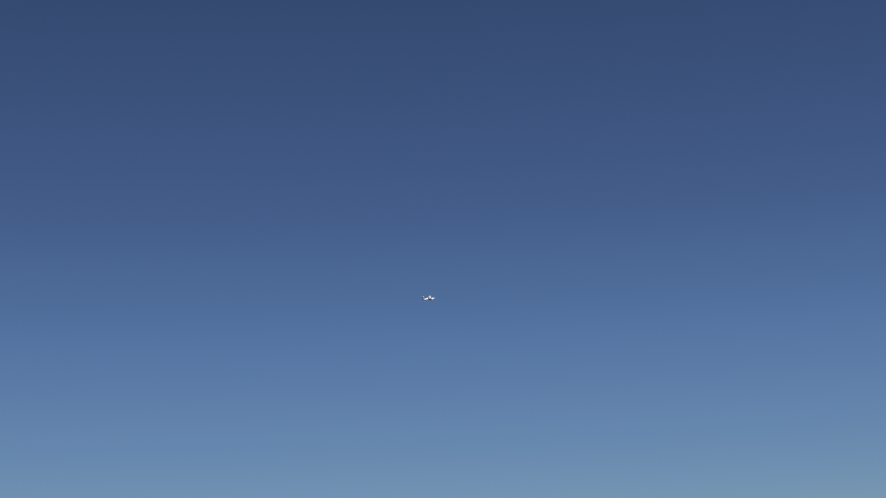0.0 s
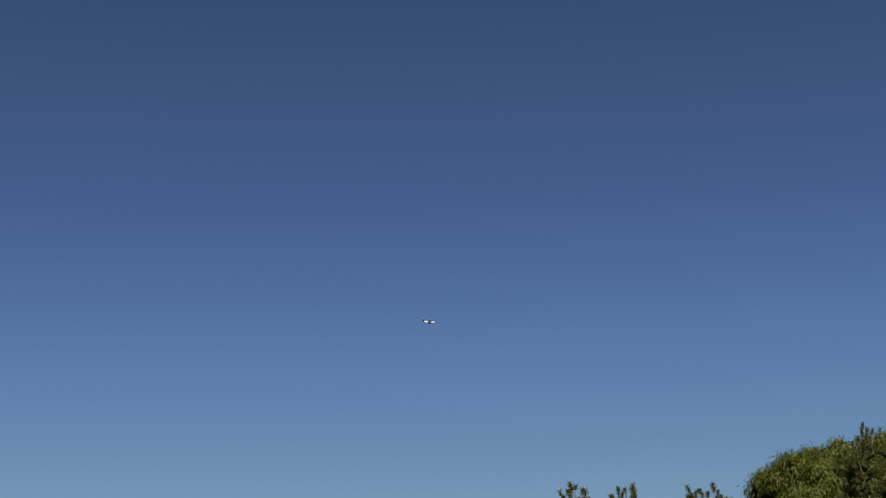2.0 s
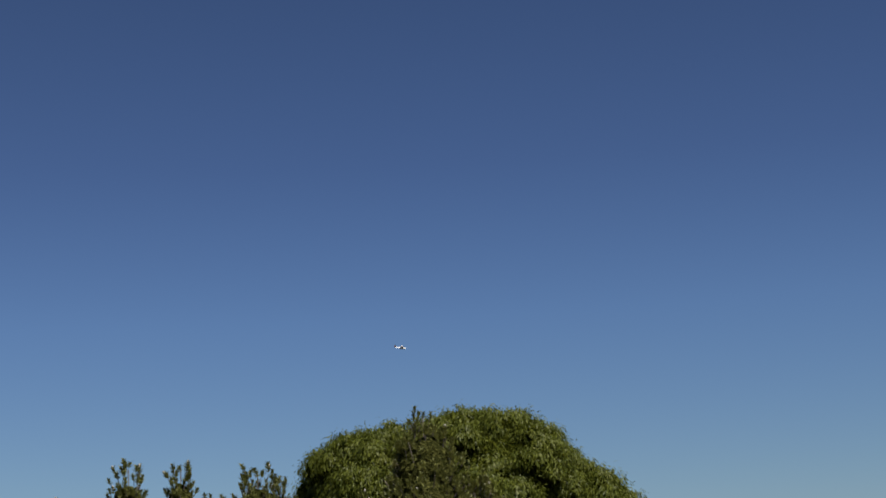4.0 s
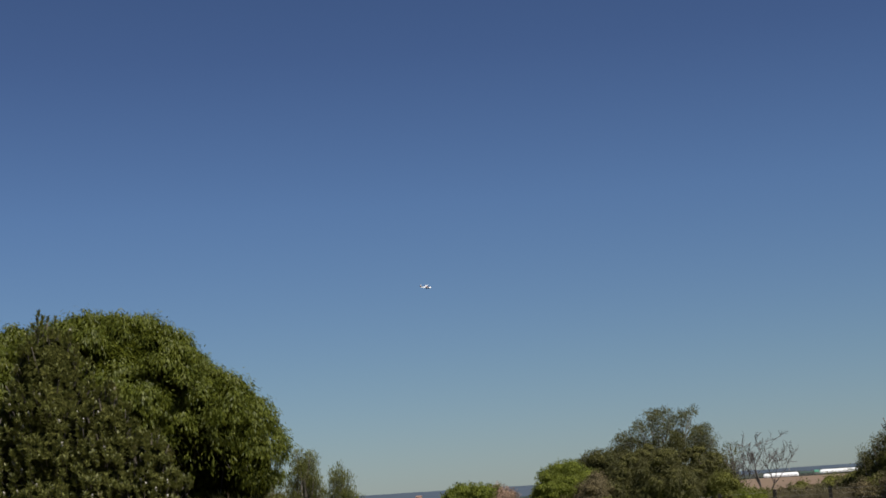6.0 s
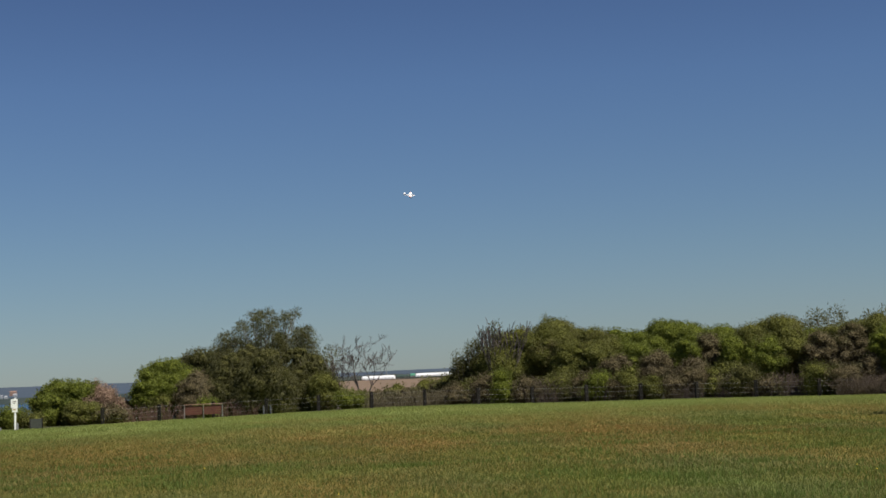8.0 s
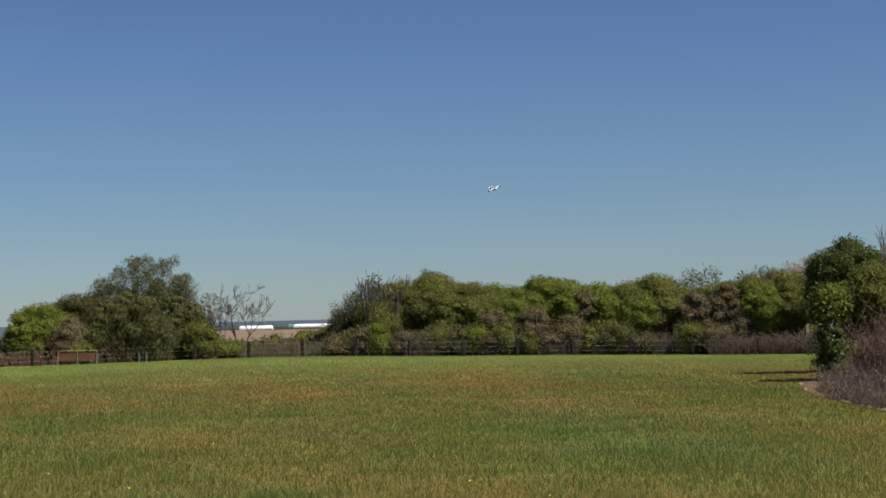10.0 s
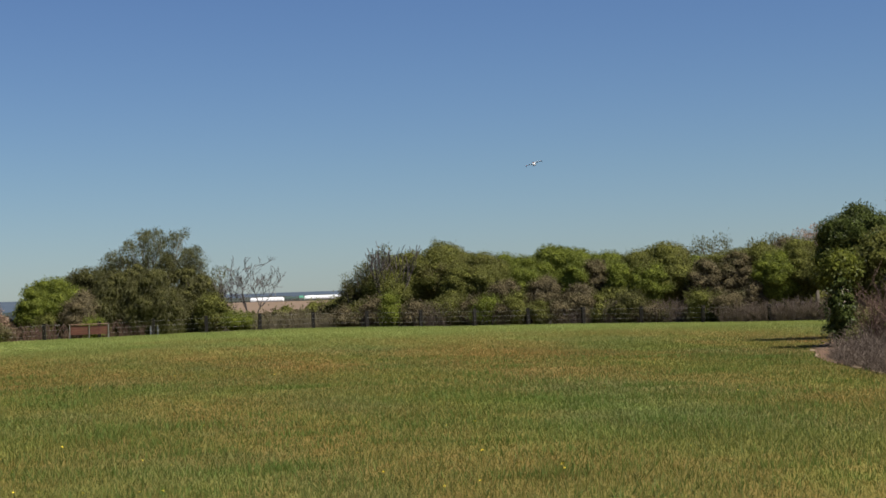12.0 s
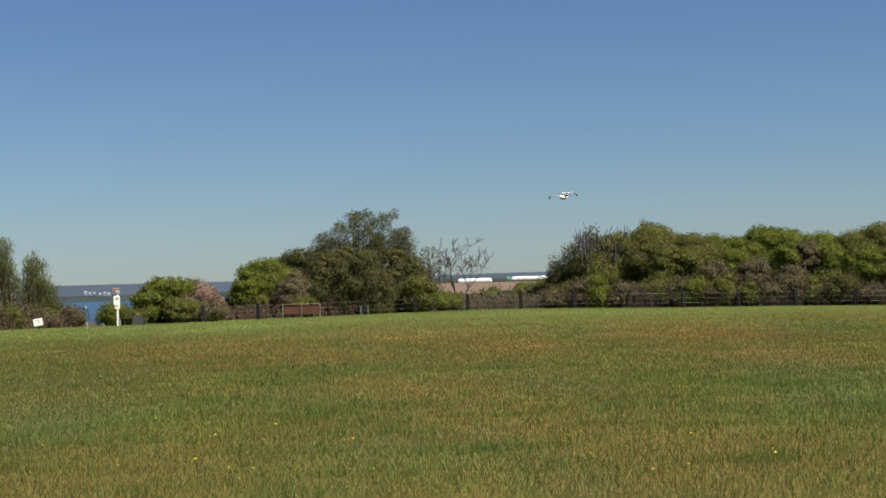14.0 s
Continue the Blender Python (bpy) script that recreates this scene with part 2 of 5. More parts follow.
M_BLADE, nt, b = material("grass_blades", 0.6, 0, 0.2)
col = grass_colour(nt, True)
nt.links.new(col, b.inputs["Base Color"])
tr = nt.nodes.new("ShaderNodeBsdfTranslucent")
nt.links.new(col, tr.inputs[0])
mx = nt.nodes.new("ShaderNodeMixShader")
mx.inputs[0].default_value = 0.5
nt.links.new(b.outputs[0], mx.inputs[1])
nt.links.new(tr.outputs[0], mx.inputs[2])
nt.links.new(mx.outputs[0], nt.nodes["Material Output"].inputs[0])

M_TUSSOCK = leaves("tussock_blades", (0.092, 0.138, 0.026), (0.158, 0.222, 0.050), (0.14, 0.16, 0.05), clear=0.5)
M_SCRUB = plain("scrub_soil", (0.045, 0.037, 0.022), (0.085, 0.066, 0.042), 1.2, 0.95, bump=0.5)
M_SAND = plain("brown_sand_flats", (0.124, 0.082, 0.050), (0.198, 0.134, 0.084), 0.35, 0.95)
M_WATER, nt, b = material("bay_water", 0.25, 0, 0.25)
b.inputs["Base Color"].default_value = (0.018, 0.052, 0.100, 1)
bump = nt.nodes.new("ShaderNodeBump")
bump.inputs["Strength"].default_value = 0.5
bump.inputs["Distance"].default_value = 0.5
nt.links.new(noisy(nt, 0.25, 5, 0.2, 0.8), bump.inputs["Height"])
nt.links.new(bump.outputs[0], b.inputs["Normal"])

# ---------------------------------------------------------------- mesh tools


def part(name, bm, mat, parent=None, label=""):
    """One mesh object out of a bmesh, under a thing or a part."""
    me = bpy.data.meshes.new(name)
    bm.to_mesh(me)
    bm.free()
    me.materials.append(mat)
    ob = new(name, me)
    ob.parent = parent
    return tagged(ob, label)


def cloud(name, verts, faces, mat, parent=None, label=""):
    """One mesh object out of arrays of corners and of equal faces."""
    me = bpy.data.meshes.new(name)
    n, k = faces.shape
    me.vertices.add(len(verts))
    me.vertices.foreach_set("co", np.ascontiguousarray(verts, dtype=np.float32).ravel())
    me.loops.add(n * k)
    me.loops.foreach_set("vertex_index", np.ascontiguousarray(faces, dtype=np.int32).ravel())
    me.polygons.add(n)
    me.polygons.foreach_set("loop_start", np.arange(n, dtype=np.int32) * k)
    me.update(calc_edges=True)
    me.materials.append(mat)
    ob = new(name, me)
    ob.parent = parent
    return tagged(ob, label)


def thing(name, m, label, category, group=""):
    ob = new(name)
    ob.empty_display_size = 0.2
    ob.matrix_world = m
    return tagged(ob, label, category, group)


def box(bm, cx, cy, cz, sx, sy, sz, bevel=0.0, turn=None):
    r = bmesh.ops.create_cube(bm, size=1, matrix=Matrix.Translation((cx, cy, cz)) @ (turn or Matrix()) @ Matrix.Diagonal((sx, sy, sz, 1)))
    if bevel:
        edges = list({e for v in r["verts"] for e in v.link_edges})
        bmesh.ops.bevel(bm, geom=edges, offset=bevel, segments=2, affect="EDGES", profile=0.6)


def tube(bm, pts, radii, sides=6):
    """A tapered round limb along points."""
    rings = []
    for i, p in enumerate(pts):
        p = Vector(p)
        a = Vector(pts[min(i + 1, len(pts) - 1)]) - Vector(pts[max(i - 1, 0)])
        q = a.to_track_quat("Z", "X")
        rings.append([bm.verts.new(p + q @ Vector((radii[i] * math.cos(2 * math.pi * k / sides), radii[i] * math.sin(2 * math.pi * k / sides), 0))) for k in range(sides)])
    for u, v in zip(rings, rings[1:]):
        for k in range(sides):
            bm.faces.new((u[k], u[(k + 1) % sides], v[(k + 1) % sides], v[k]))
    bm.faces.new(rings[0][::-1])
    bm.faces.new(rings[-1])


def loft(bm, sections):
    """Skin over rings of equal count."""
    rings = [[bm.verts.new(p) for p in s] for s in sections]
    n = len(rings[0])
    for u, v in zip(rings, rings[1:]):
        for k in range(n):
            bm.faces.new((u[k], u[(k + 1) % n], v[(k + 1) % n], v[k]))
    bm.faces.new(rings[0][::-1])
    bm.faces.new(rings[-1])
    bmesh.ops.recalc_face_normals(bm, faces=bm.faces)


def smooth01(a, b, v):
    v = min(1.0, max(0.0, (v - a) / (b - a)))
    return v * v * (3 - 2 * v)


def fence_y(x):
    """Depth of the fence that closes the lawn."""
    return 94.2 - 0.15 * x - 0.03 * max(0.0, x - 16) ** 2 - 0.045 * max(0.0, -x - 6) ** 2


def land(x, y):
    """Height of the ground: lawn with a low crest, shore to the left, sand rising far ahead."""
    r, az = math.hypot(x, y), math.degrees(math.atan2(-x, y))
    z = smooth01(20, 90, y) * (0.12 + 0.20 * math.exp(-((x - 1.5) / 9.0) ** 2))
    z += 0.012 * (math.sin(x * 0.41 + y * 0.13) + math.sin(y * 0.23 - x * 0.11)) * smooth01(8, 30, r)
    z -= 0.17 * smooth01(13, 29, x) * smooth01(45, 85, y)
    wet = smooth01(2.5, 5.0, az) if y > 0 else smooth01(0, 40, -x)
    down = -7.0 * smooth01(108, 165, r)
    if y > 0:
        up = smooth01(150, 260, r) * (r - 200) * 0.00565 if r < 1150 else 5.4
    else:
        up = 0.0
    return z + wet * down + (1 - wet) * up


def polar(az, r, up=0.0):
    """A place on the ground, az degrees to the left of straight ahead, r metres away."""
    x, y = -r * math.sin(radians(az)), r * math.cos(radians(az))
    return x, y, land(x, y) + up


# ---------------------------------------------------------------- ground, water, distance
def build_ground():
    radii = [0.0] + [1.5 * 1.06 ** i for i in range(60)]
    while radii[-1] < 4600:
        radii.append(radii[-1] * 1.10)
    steps = 240
    bm = bmesh.new()
    rows = []
    for r in radii[1:]:
        rows.append([bm.verts.new((-r * math.sin(2 * math.pi * k / steps), r * math.cos(2 * math.pi * k / steps), 0)) for k in range(steps)])
    centre = bm.verts.new((0, 0, 0))
    for k in range(steps):
        bm.faces.new((centre, rows[0][k], rows[0][(k + 1) % steps]))
    for u, v in zip(rows, rows[1:]):
        for k in range(steps):
            bm.faces.new((u[k], v[k], v[(k + 1) % steps], u[(k + 1) % steps]))
    for v in bm.verts:
        v.co.z = land(v.co.x, v.co.y)
    for f in bm.faces:
        c = f.calc_center_median()
        r = c.length
        f.smooth = True
        az = math.degrees(math.atan2(-c.x, c.y))
        f.material_index = 0 if c.y < fence_y(c.x) + 1.0 and r < 130 else (2 if r > 190 and -3.4 < az < 1.6 else 1)
    bmesh.ops.recalc_face_normals(bm, faces=bm.faces)
    ob = part("ground", bm, M_LAWN, None)
    ob.data.materials.append(M_SCRUB)
    ob.data.materials.append(M_SAND)
    tagged(ob, "mown grass field with rusty seed patches, scrub soil and brown sand beyond", "ground", kind="structure")


def build_water():
    bm = bmesh.new()
    n = 60
    inner = [bm.verts.new((-120 * math.sin(radians(a)), 120 * math.cos(radians(a)), -4)) for a in np.linspace(2, 175, n)]
    outer = [bm.verts.new((-4400 * math.sin(radians(a)), 4400 * math.cos(radians(a)), -4)) for a in np.linspace(2, 175, n)]
    for i in range(n - 1):
        bm.faces.new((inner[i], inner[i + 1], outer[i + 1], outer[i]))
    bmesh.ops.recalc_face_normals(bm, faces=bm.faces)
    tagged(part("water", bm, M_WATER), "blue bay water with small ripples", "water", kind="structure")


def ridge(name, r, depth, low, high, a0, a1, seed, mat, label, rough=1.0):
    """A long wooded rise far off: a solid strip with an uneven top."""
    bm = bmesh.new()
    secs = []
    n = 260
    for i in range(n):
        a = radians(a0 + (a1 - a0) * i / (n - 1))
        h = low + (high - low) * (0.5 + 0.5 * noise.noise((i * 0.05, seed, 0))) + rough * noise.noise((i * 0.9, seed, 3))
        s, c = -math.sin(a), math.cos(a)
        secs.append([(s * r, c * r, -8), (s * (r + depth * 0.15), c * (r + depth * 0.15), h * 0.7), (s * (r + depth * 0.4), c * (r + depth * 0.4), h), (s * (r + depth), c * (r + depth), h * 0.8), (s * (r + depth), c * (r + depth), -8)])
    loft(bm, secs)
    tagged(part(name, bm, mat), label, "hills", kind="structure")


def far_building(az, r, w, d, h, base, floors, mat, label):
    x, y, _ = polar(az, r)
    o = thing("far_building", pose(x, y, base, 0, 0, az), label, "building", "buildings on the far shore")
    bm = bmesh.new()
    box(bm, 0, 0, h / 2, w, d, h, 0.05)
    part("wall", bm, mat, o)
    bm = bmesh.new()
    loft(bm, [[(-w / 2 - .4, -d / 2 - .4, h), (w / 2 + .4, -d / 2 - .4, h), (w / 2 + .4, d / 2 + .4, h), (-w / 2 - .4, d / 2 + .4, h)], [(-w / 2 + 1.5, -0.6, h + 2), (w / 2 - 1.5, -0.6, h + 2), (w / 2 - 1.5, 0.6, h + 2), (-w / 2 + 1.5, 0.6, h + 2)]])
    part("roof", bm, mat, o)
    for k in range(floors):
        for i in range(max(2, int(w / 4))):
            bm = bmesh.new()
            n = max(2, int(w / 4))
            box(bm, -w / 2 + (i + 0.5) * w / n, -d / 2, (k + 0.55) * h / floors, 1.5, 0.16, 1.4)
            part("window", bm, M_FARGLASS, o)


def shed(az0, az1, r, base, h, mat, label):
    """A long low building with a rounded roof, ribs along its length."""
    x0, y0, _ = polar(az0, r)
    x1, y1, _ = polar(az1, r)
    length = math.hypot(x1 - x0, y1 - y0)
    o = thing("long_shed", pose((x0 + x1) / 2, (y0 + y1) / 2, base, 0, 0, math.degrees(math.atan2(y1 - y0, x1 - x0))), label, "shed", "long sheds on the sand")
    bm = bmesh.new()
    prof = [(-4, 0), (-4, h * 0.55), (-3, h * 0.85), (-1.2, h), (1.2, h), (3, h * 0.85), (4, h * 0.55), (4, 0)]
    secs = []
    for f, s in ((-0.5, 0.72), (-0.47, 0.97), (-0.4, 1.0), (0.4, 1.0), (0.47, 0.97), (0.5, 0.72)):
        secs.append([(f * length, p * s, max(q * s, 0)) for p, q in prof])
    loft(bm, secs)
    part("shell", bm, mat, o)
    for i in range(9):
        bm = bmesh.new()
        box(bm, (-0.42 + i * 0.105) * length, -4.02, h * 0.27, 0.25, 0.1, h * 0.5)
        part("rib", bm, M_STEEL, o, "pale steel rib")
    bm = bmesh.new()
    box(bm, 0, -4.2, 0.22, length * 0.98, 0.3, 0.44)
    part("plinth", bm, M_DARK, o, "dark low plinth")


def build_distance():
    ridge("hills_far", 4250, 220, 36.5, 40.5, -45, 75, 1.7, M_RIDGE, "low wooded ridge across the bay, tinted blue-grey for haze", 0.9)
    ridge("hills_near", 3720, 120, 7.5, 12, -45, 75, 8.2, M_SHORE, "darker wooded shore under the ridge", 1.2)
    ridge("tree_belt", 1185, 25, 8.6, 9.8, -7, 2.4, 4.4, M_BELT, "dark belt of trees behind the sand flats", 0.7)
    rng = random.Random(5)
    for i in range(6):
        az = 12.42 - i * 0.15 + rng.uniform(-.03, .03)
        far_building(az, 3690, rng.uniform(5, 8), 7, rng.choice((3.5, 4.5, 6)), 9.5 + rng.uniform(-1.5, 2.5), 2, M_FARWALL, "small pale rendered building on the far wooded shore")
    far_building(11.42, 3690, 15, 9, 9, 14.0, 3, M_RUST, "red-brown and white building on the far wooded shore")
    far_building(11.36, 3680, 9, 9, 5, 12.0, 2, M_FARWALL, "small pale rendered building on the far wooded shore")
    for i in range(3):
        far_building(8.42 - i * 0.13, 3690, rng.uniform(7, 11), 8, (13, 8, 7)[i], 6, 2, M_FARWALL, "small pale rendered building on the far wooded shore")
    shed(-0.30, -1.46, 1140, 5.3, 2.9, M_SHED, "long low white sheet-metal shed on brown sand")
    shed(-2.16, -3.45, 1140, 5.9, 2.7, M_SHED, "long low white sheet-metal shed on brown sand")
    shed(-1.98, -2.15, 1140, 5.6, 3.1, M_SHED_GREEN, "small green sheet-metal shed between white ones")
    # shed-shaped block added for the dark band between the sheds
    shed(-1.50, -1.95, 1142, 5.5, 2.7, M_DARK_INFILL, "long low dark green infill between the white sheds")
    x, y, z = polar(-1.17, 1150)
    o = thing("light_mast", pose(x, y, z), "thin pale mast standing behind the white shed", "mast")
    bm = bmesh.new()
    tube(bm, [(0, 0, -0.5), (0, 0, 11)], [0.22, 0.14], 8)
    part("pole", bm, M_STEEL, o)
    bm = bmesh.new()
    box(bm, 0, 0, 11, 1.6, 0.4, 0.3, 0.03)
    part("head", bm, M_STEEL, o)
    x, y, _ = polar(12.46, 1150)
    o = thing("sailing_boat", pose(x, y, -4, 0, 0, 30), "small white sailing boat on the bay", "boat")
    bm = bmesh.new()
    loft(bm, [[(-0.9 * s, t, 0.5), (0.9 * s, t, 0.5), (0.5 * s, t, -0.2), (-0.5 * s, t, -0.2)] for t, s in ((-2.6, 0.75), (0, 1), (2.0, 0.6), (3.0, 0.06))])
    part("hull", bm, M_WHITE, o)
    bm = bmesh.new()
    tube(bm, [(0, 0.5, 0.4), (0, 0.5, 6.0)], [0.06, 0.04], 6)
    part("mast", bm, M_STEEL, o)
    bm = bmesh.new()
    loft(bm, [[(-0.02, 0.4, 1.0), (0.02, 0.4, 1.0), (0.02, 0.4, 5.6), (-0.02, 0.4, 5.6)], [(0.1, -1.0, 1.0), (0.14, -1.0, 1.0), (0.14, -0.3, 3.2), (0.1, -0.3, 3.2)], [(0.05, -2.2, 1.0), (0.09, -2.2, 1.0), (0.09, -2.1, 1.1), (0.05, -2.1, 1.1)]])
    part("sail", bm, M_WHITE, o)


# ---------------------------------------------------------------- plants
def leaf_quads(rng, at, way, length, width, facing, face, bend=0.25):
    """Rhombic leaf blades at the points, along the ways: corners and faces."""
    n = len(at)
    way = way / (np.linalg.norm(way, axis=1, keepdims=True) + 1e-9)
    side = np.cross(way, rng.normal(size=(n, 3)) * (1 - face) + facing * face * 1.6)
    side /= np.linalg.norm(side, axis=1, keepdims=True) + 1e-9
    up = np.cross(side, way)
    L = length * rng.uniform(0.65, 1.3, (n, 1))
    w = width * rng.uniform(0.7, 1.3, (n, 1))
    v = np.empty((n, 4, 3))
    v[:, 0] = at
    v[:, 1] = at + way * L * 0.5 + side * w * 0.5 + up * L * bend * 0.4
    v[:, 2] = at + way * L + up * L * -bend * 0.3
    v[:, 3] = at + way * L * 0.5 - side * w * 0.5 + up * L * bend * 0.4
    return v.reshape(-1, 3), np.arange(n * 4).reshape(n, 4)


def lobes_of(rng, c, r, count, size, proud=0.8):
    """Lumps over the upper skin of an ellipsoid."""
    out = [(np.array(c, float), np.array(r, float) * 0.84)]
    for _ in range(count):
        a, u = rng.uniform(0, 2 * math.pi), rng.uniform(-0.25, 1.0)
        s = math.sqrt(max(0, 1 - u * u))
        d = np.array((math.cos(a) * s, math.sin(a) * s, u))
        k = size * rng.uniform(0.7, 1.3)
        out.append((np.array(c) + d * (np.array(r) - k * proud), np.array((k, k, k * rng.uniform(0.65, 0.9)))))
    return out


def foliage(rng, lobes, per_m2, per_clump, length, width, spread, droop=0.0, out=0.8, low=-0.45, face=0.6, bend=0.25):
    """Clumps of leaves over the outer skin of lobes."""
    at, way, facing = [], [], []
    for i, (c, r) in enumerate(lobes):
        area = 4 * math.pi * ((r[0] * r[1] + r[0] * r[2] + r[1] * r[2]) / 3)
        n = max(6, int(area * per_m2 * 0.7))
        d = rng.normal(size=(n, 3))
        d /= np.linalg.norm(d, axis=1, keepdims=True)
        d = d[d[:, 2] > low]
        p = c + d * r * rng.uniform(0.86, 1.04, (len(d), 1))
        keep = np.ones(len(p), bool)
        for j, (c2, r2) in enumerate(lobes):
            if j != i:
                keep &= (((p - c2) / (r2 * 0.9)) ** 2).sum(1) > 1
        p, d = p[keep], d[keep]
        nrm = d / r
        nrm /= np.linalg.norm(nrm, axis=1, keepdims=True) + 1e-9
        for _ in range(per_clump):
            j = rng.normal(size=p.shape)
            at.append(p + j * spread * 0.5)
            facing.append(nrm)
            way.append(nrm * out * (1.1 - face) + j * 0.75 + np.array((0, 0, 0.35 - droop)))
    return leaf_quads(rng, np.concatenate(at), np.concatenate(way), length, width, np.concatenate(facing), face, bend)


def inner_mass(lobes, seed, shrink=0.82):
    """Uneven solid standing in for inner twigs and leaves that the outer leaves hide; its dark tint imitates shade."""
    bm = bmesh.new()
    for k, (c, r) in enumerate(lobes):
        made = bmesh.ops.create_icosphere(bm, subdivisions=3 if max(r) > 1.0 else 2, radius=1)
        for v in made["verts"]:
            w = 1 + 0.12 * noise.noise(v.co * 2.3 + Vector((seed, k, 0))) + 0.05 * noise.noise(v.co * 7.0)
            v.co = Vector(c) + Vector((v.co.x * r[0], v.co.y * r[1], v.co.z * r[2])) * shrink * w
    return bm


def trunk_and_limbs(o, rng, reach, radius, lobes, count, mat):
    """A leaning trunk, with limbs that go up into the lobes."""
    fork = Vector((rng.uniform(-.2, .2), rng.uniform(-.2, .2), reach))
    bm = bmesh.new()
    tube(bm, [(0, 0, -0.15), (fork.x * 0.3, fork.y * 0.5, reach * 0.4), fork], [radius * 1.25, radius, radius * 0.85], 9)
    part("trunk", bm, mat, o)
    order = sorted(lobes[1:] or lobes, key=lambda q: -q[0][2])
    for i in range(count):
        c = Vector(order[(i * 3) % len(order)][0])
        mid = fork.lerp(c, 0.5) + Vector((rng.uniform(-.3, .3), rng.uniform(-.3, .3), 0.15))
        bm = bmesh.new()
        tube(bm, [fork - Vector((0, 0, 0.1)), fork.lerp(mid, 0.55) + Vector((0, 0, .05)), mid, c], [radius * 0.6, radius * 0.5, radius * 0.36, radius * 0.14], 6)
        part("limb", bm, mat, o)


def bush(az, r, w, h, mat, label, seed, name="bush", depth=None, base=0.12, lumps=11, lump=0.27, dens=24, leaf=(0.115, 0.06), clump=11, droop=0.0, trunk=True, group="", spread=0.2, low=-0.45, category="bush", face=0.6, proud=0.8):
    """A domed shrub: short stems, uneven lobes of leaves, inner mass darkened for shade."""
    rng = np.random.default_rng(seed)
    prng = random.Random(seed)
    x, y, z = polar(az, r)
    o = thing(name, pose(x, y, z - 0.03), label, category, group)
    d = depth or w * 0.8
    b0 = h * base
    c, rad = (0, 0, b0 + (h - b0) * 0.5), (w / 2, d / 2, (h - b0) * 0.5)
    if base < 0.06:
        c, rad, low = (0, 0, h * 0.36), (w / 2, d / 2, h * 0.64), -0.62
    lobes = lobes_of(rng, c, rad, lumps, lump * min(w, 1.6 * h), proud)
    if trunk:
        trunk_and_limbs(o, prng, max(0.3, h * 0.4), 0.035 * h, lobes, 4, M_BARK)
    v, f = foliage(rng, lobes, dens, clump, leaf[0], leaf[1], spread, droop, low=low, face=face, bend=0.25 if face < 0.7 else 0.08)
    crown = cloud("crown", v, f, mat, o)
    part("inner_foliage", inner_mass(lobes, seed, 0.82 if face < 0.7 else 0.90), INNER_SHADED[mat.name], crown, "inner leaves and twigs, tint darkened for shade")
    return o


def twig_lines(rng, base, way, length, radius, depth, out, wide=0.72):
    """Forking bare twigs as lists of points and radii."""
    pts, p, d = [Vector(base)], Vector(base), Vector(way).normalized()
    n = 4
    for i in range(n):
        d = (d + Vector((rng.gauss(0, .10), rng.gauss(0, .10), rng.gauss(0.06, .07)))).normalized()
        p = p + d * length / n
        pts.append(p.copy())
    out.append((pts, [radius * (1 - 0.45 * i / n) for i in range(n + 1)], depth))
    if depth > 0:
        for i in range(rng.choice((2, 3, 3))):
            k = rng.randint(2, n) if i else n
            side = Vector((rng.gauss(0, 1), rng.gauss(0, 1), rng.gauss(0.25, .5))).normalized()
            twig_lines(rng, pts[k], d * 0.72 + side * wide, length * rng.uniform(0.6, 0.82), radius * 0.52, depth - 1, out, wide)


def bare_tree(az, r, h, seed, label, mat, lean=(0.05, 0), stems=2, depth=5, radius=0.06, name="bare_tree", thin=0.013, wide=0.72):
    rng = random.Random(seed)
    x, y, z = polar(az, r)
    o = thing(name, pose(x, y, z - 0.05), label, "tree")
    for s in range(stems):
        lines = []
        twig_lines(rng, (0.12 * s, 0, 0), (lean[0] + rng.gauss(0, .22) * s, lean[1] + rng.gauss(0, .2), 1), h * 0.34, radius * (1 - .2 * s), depth, lines, wide)
        bm = bmesh.new()
        tube(bm, *lines[0][:2], 8)
        trunk = part("trunk", bm, mat, o)
        big = [q for q in lines[1:] if q[2] >= depth - 2]
        for pts, rad, _ in big:
            bm = bmesh.new()
            tube(bm, pts, rad, 6)
            part("limb", bm, mat, o)
        bm = bmesh.new()
        for pts, rad, _ in lines[1:]:
            if _ < depth - 2:
                tube(bm, pts, [max(thin, q) for q in rad], 3)
        tagged(part("twig", bm, mat, trunk), kind="stuff")
    return o


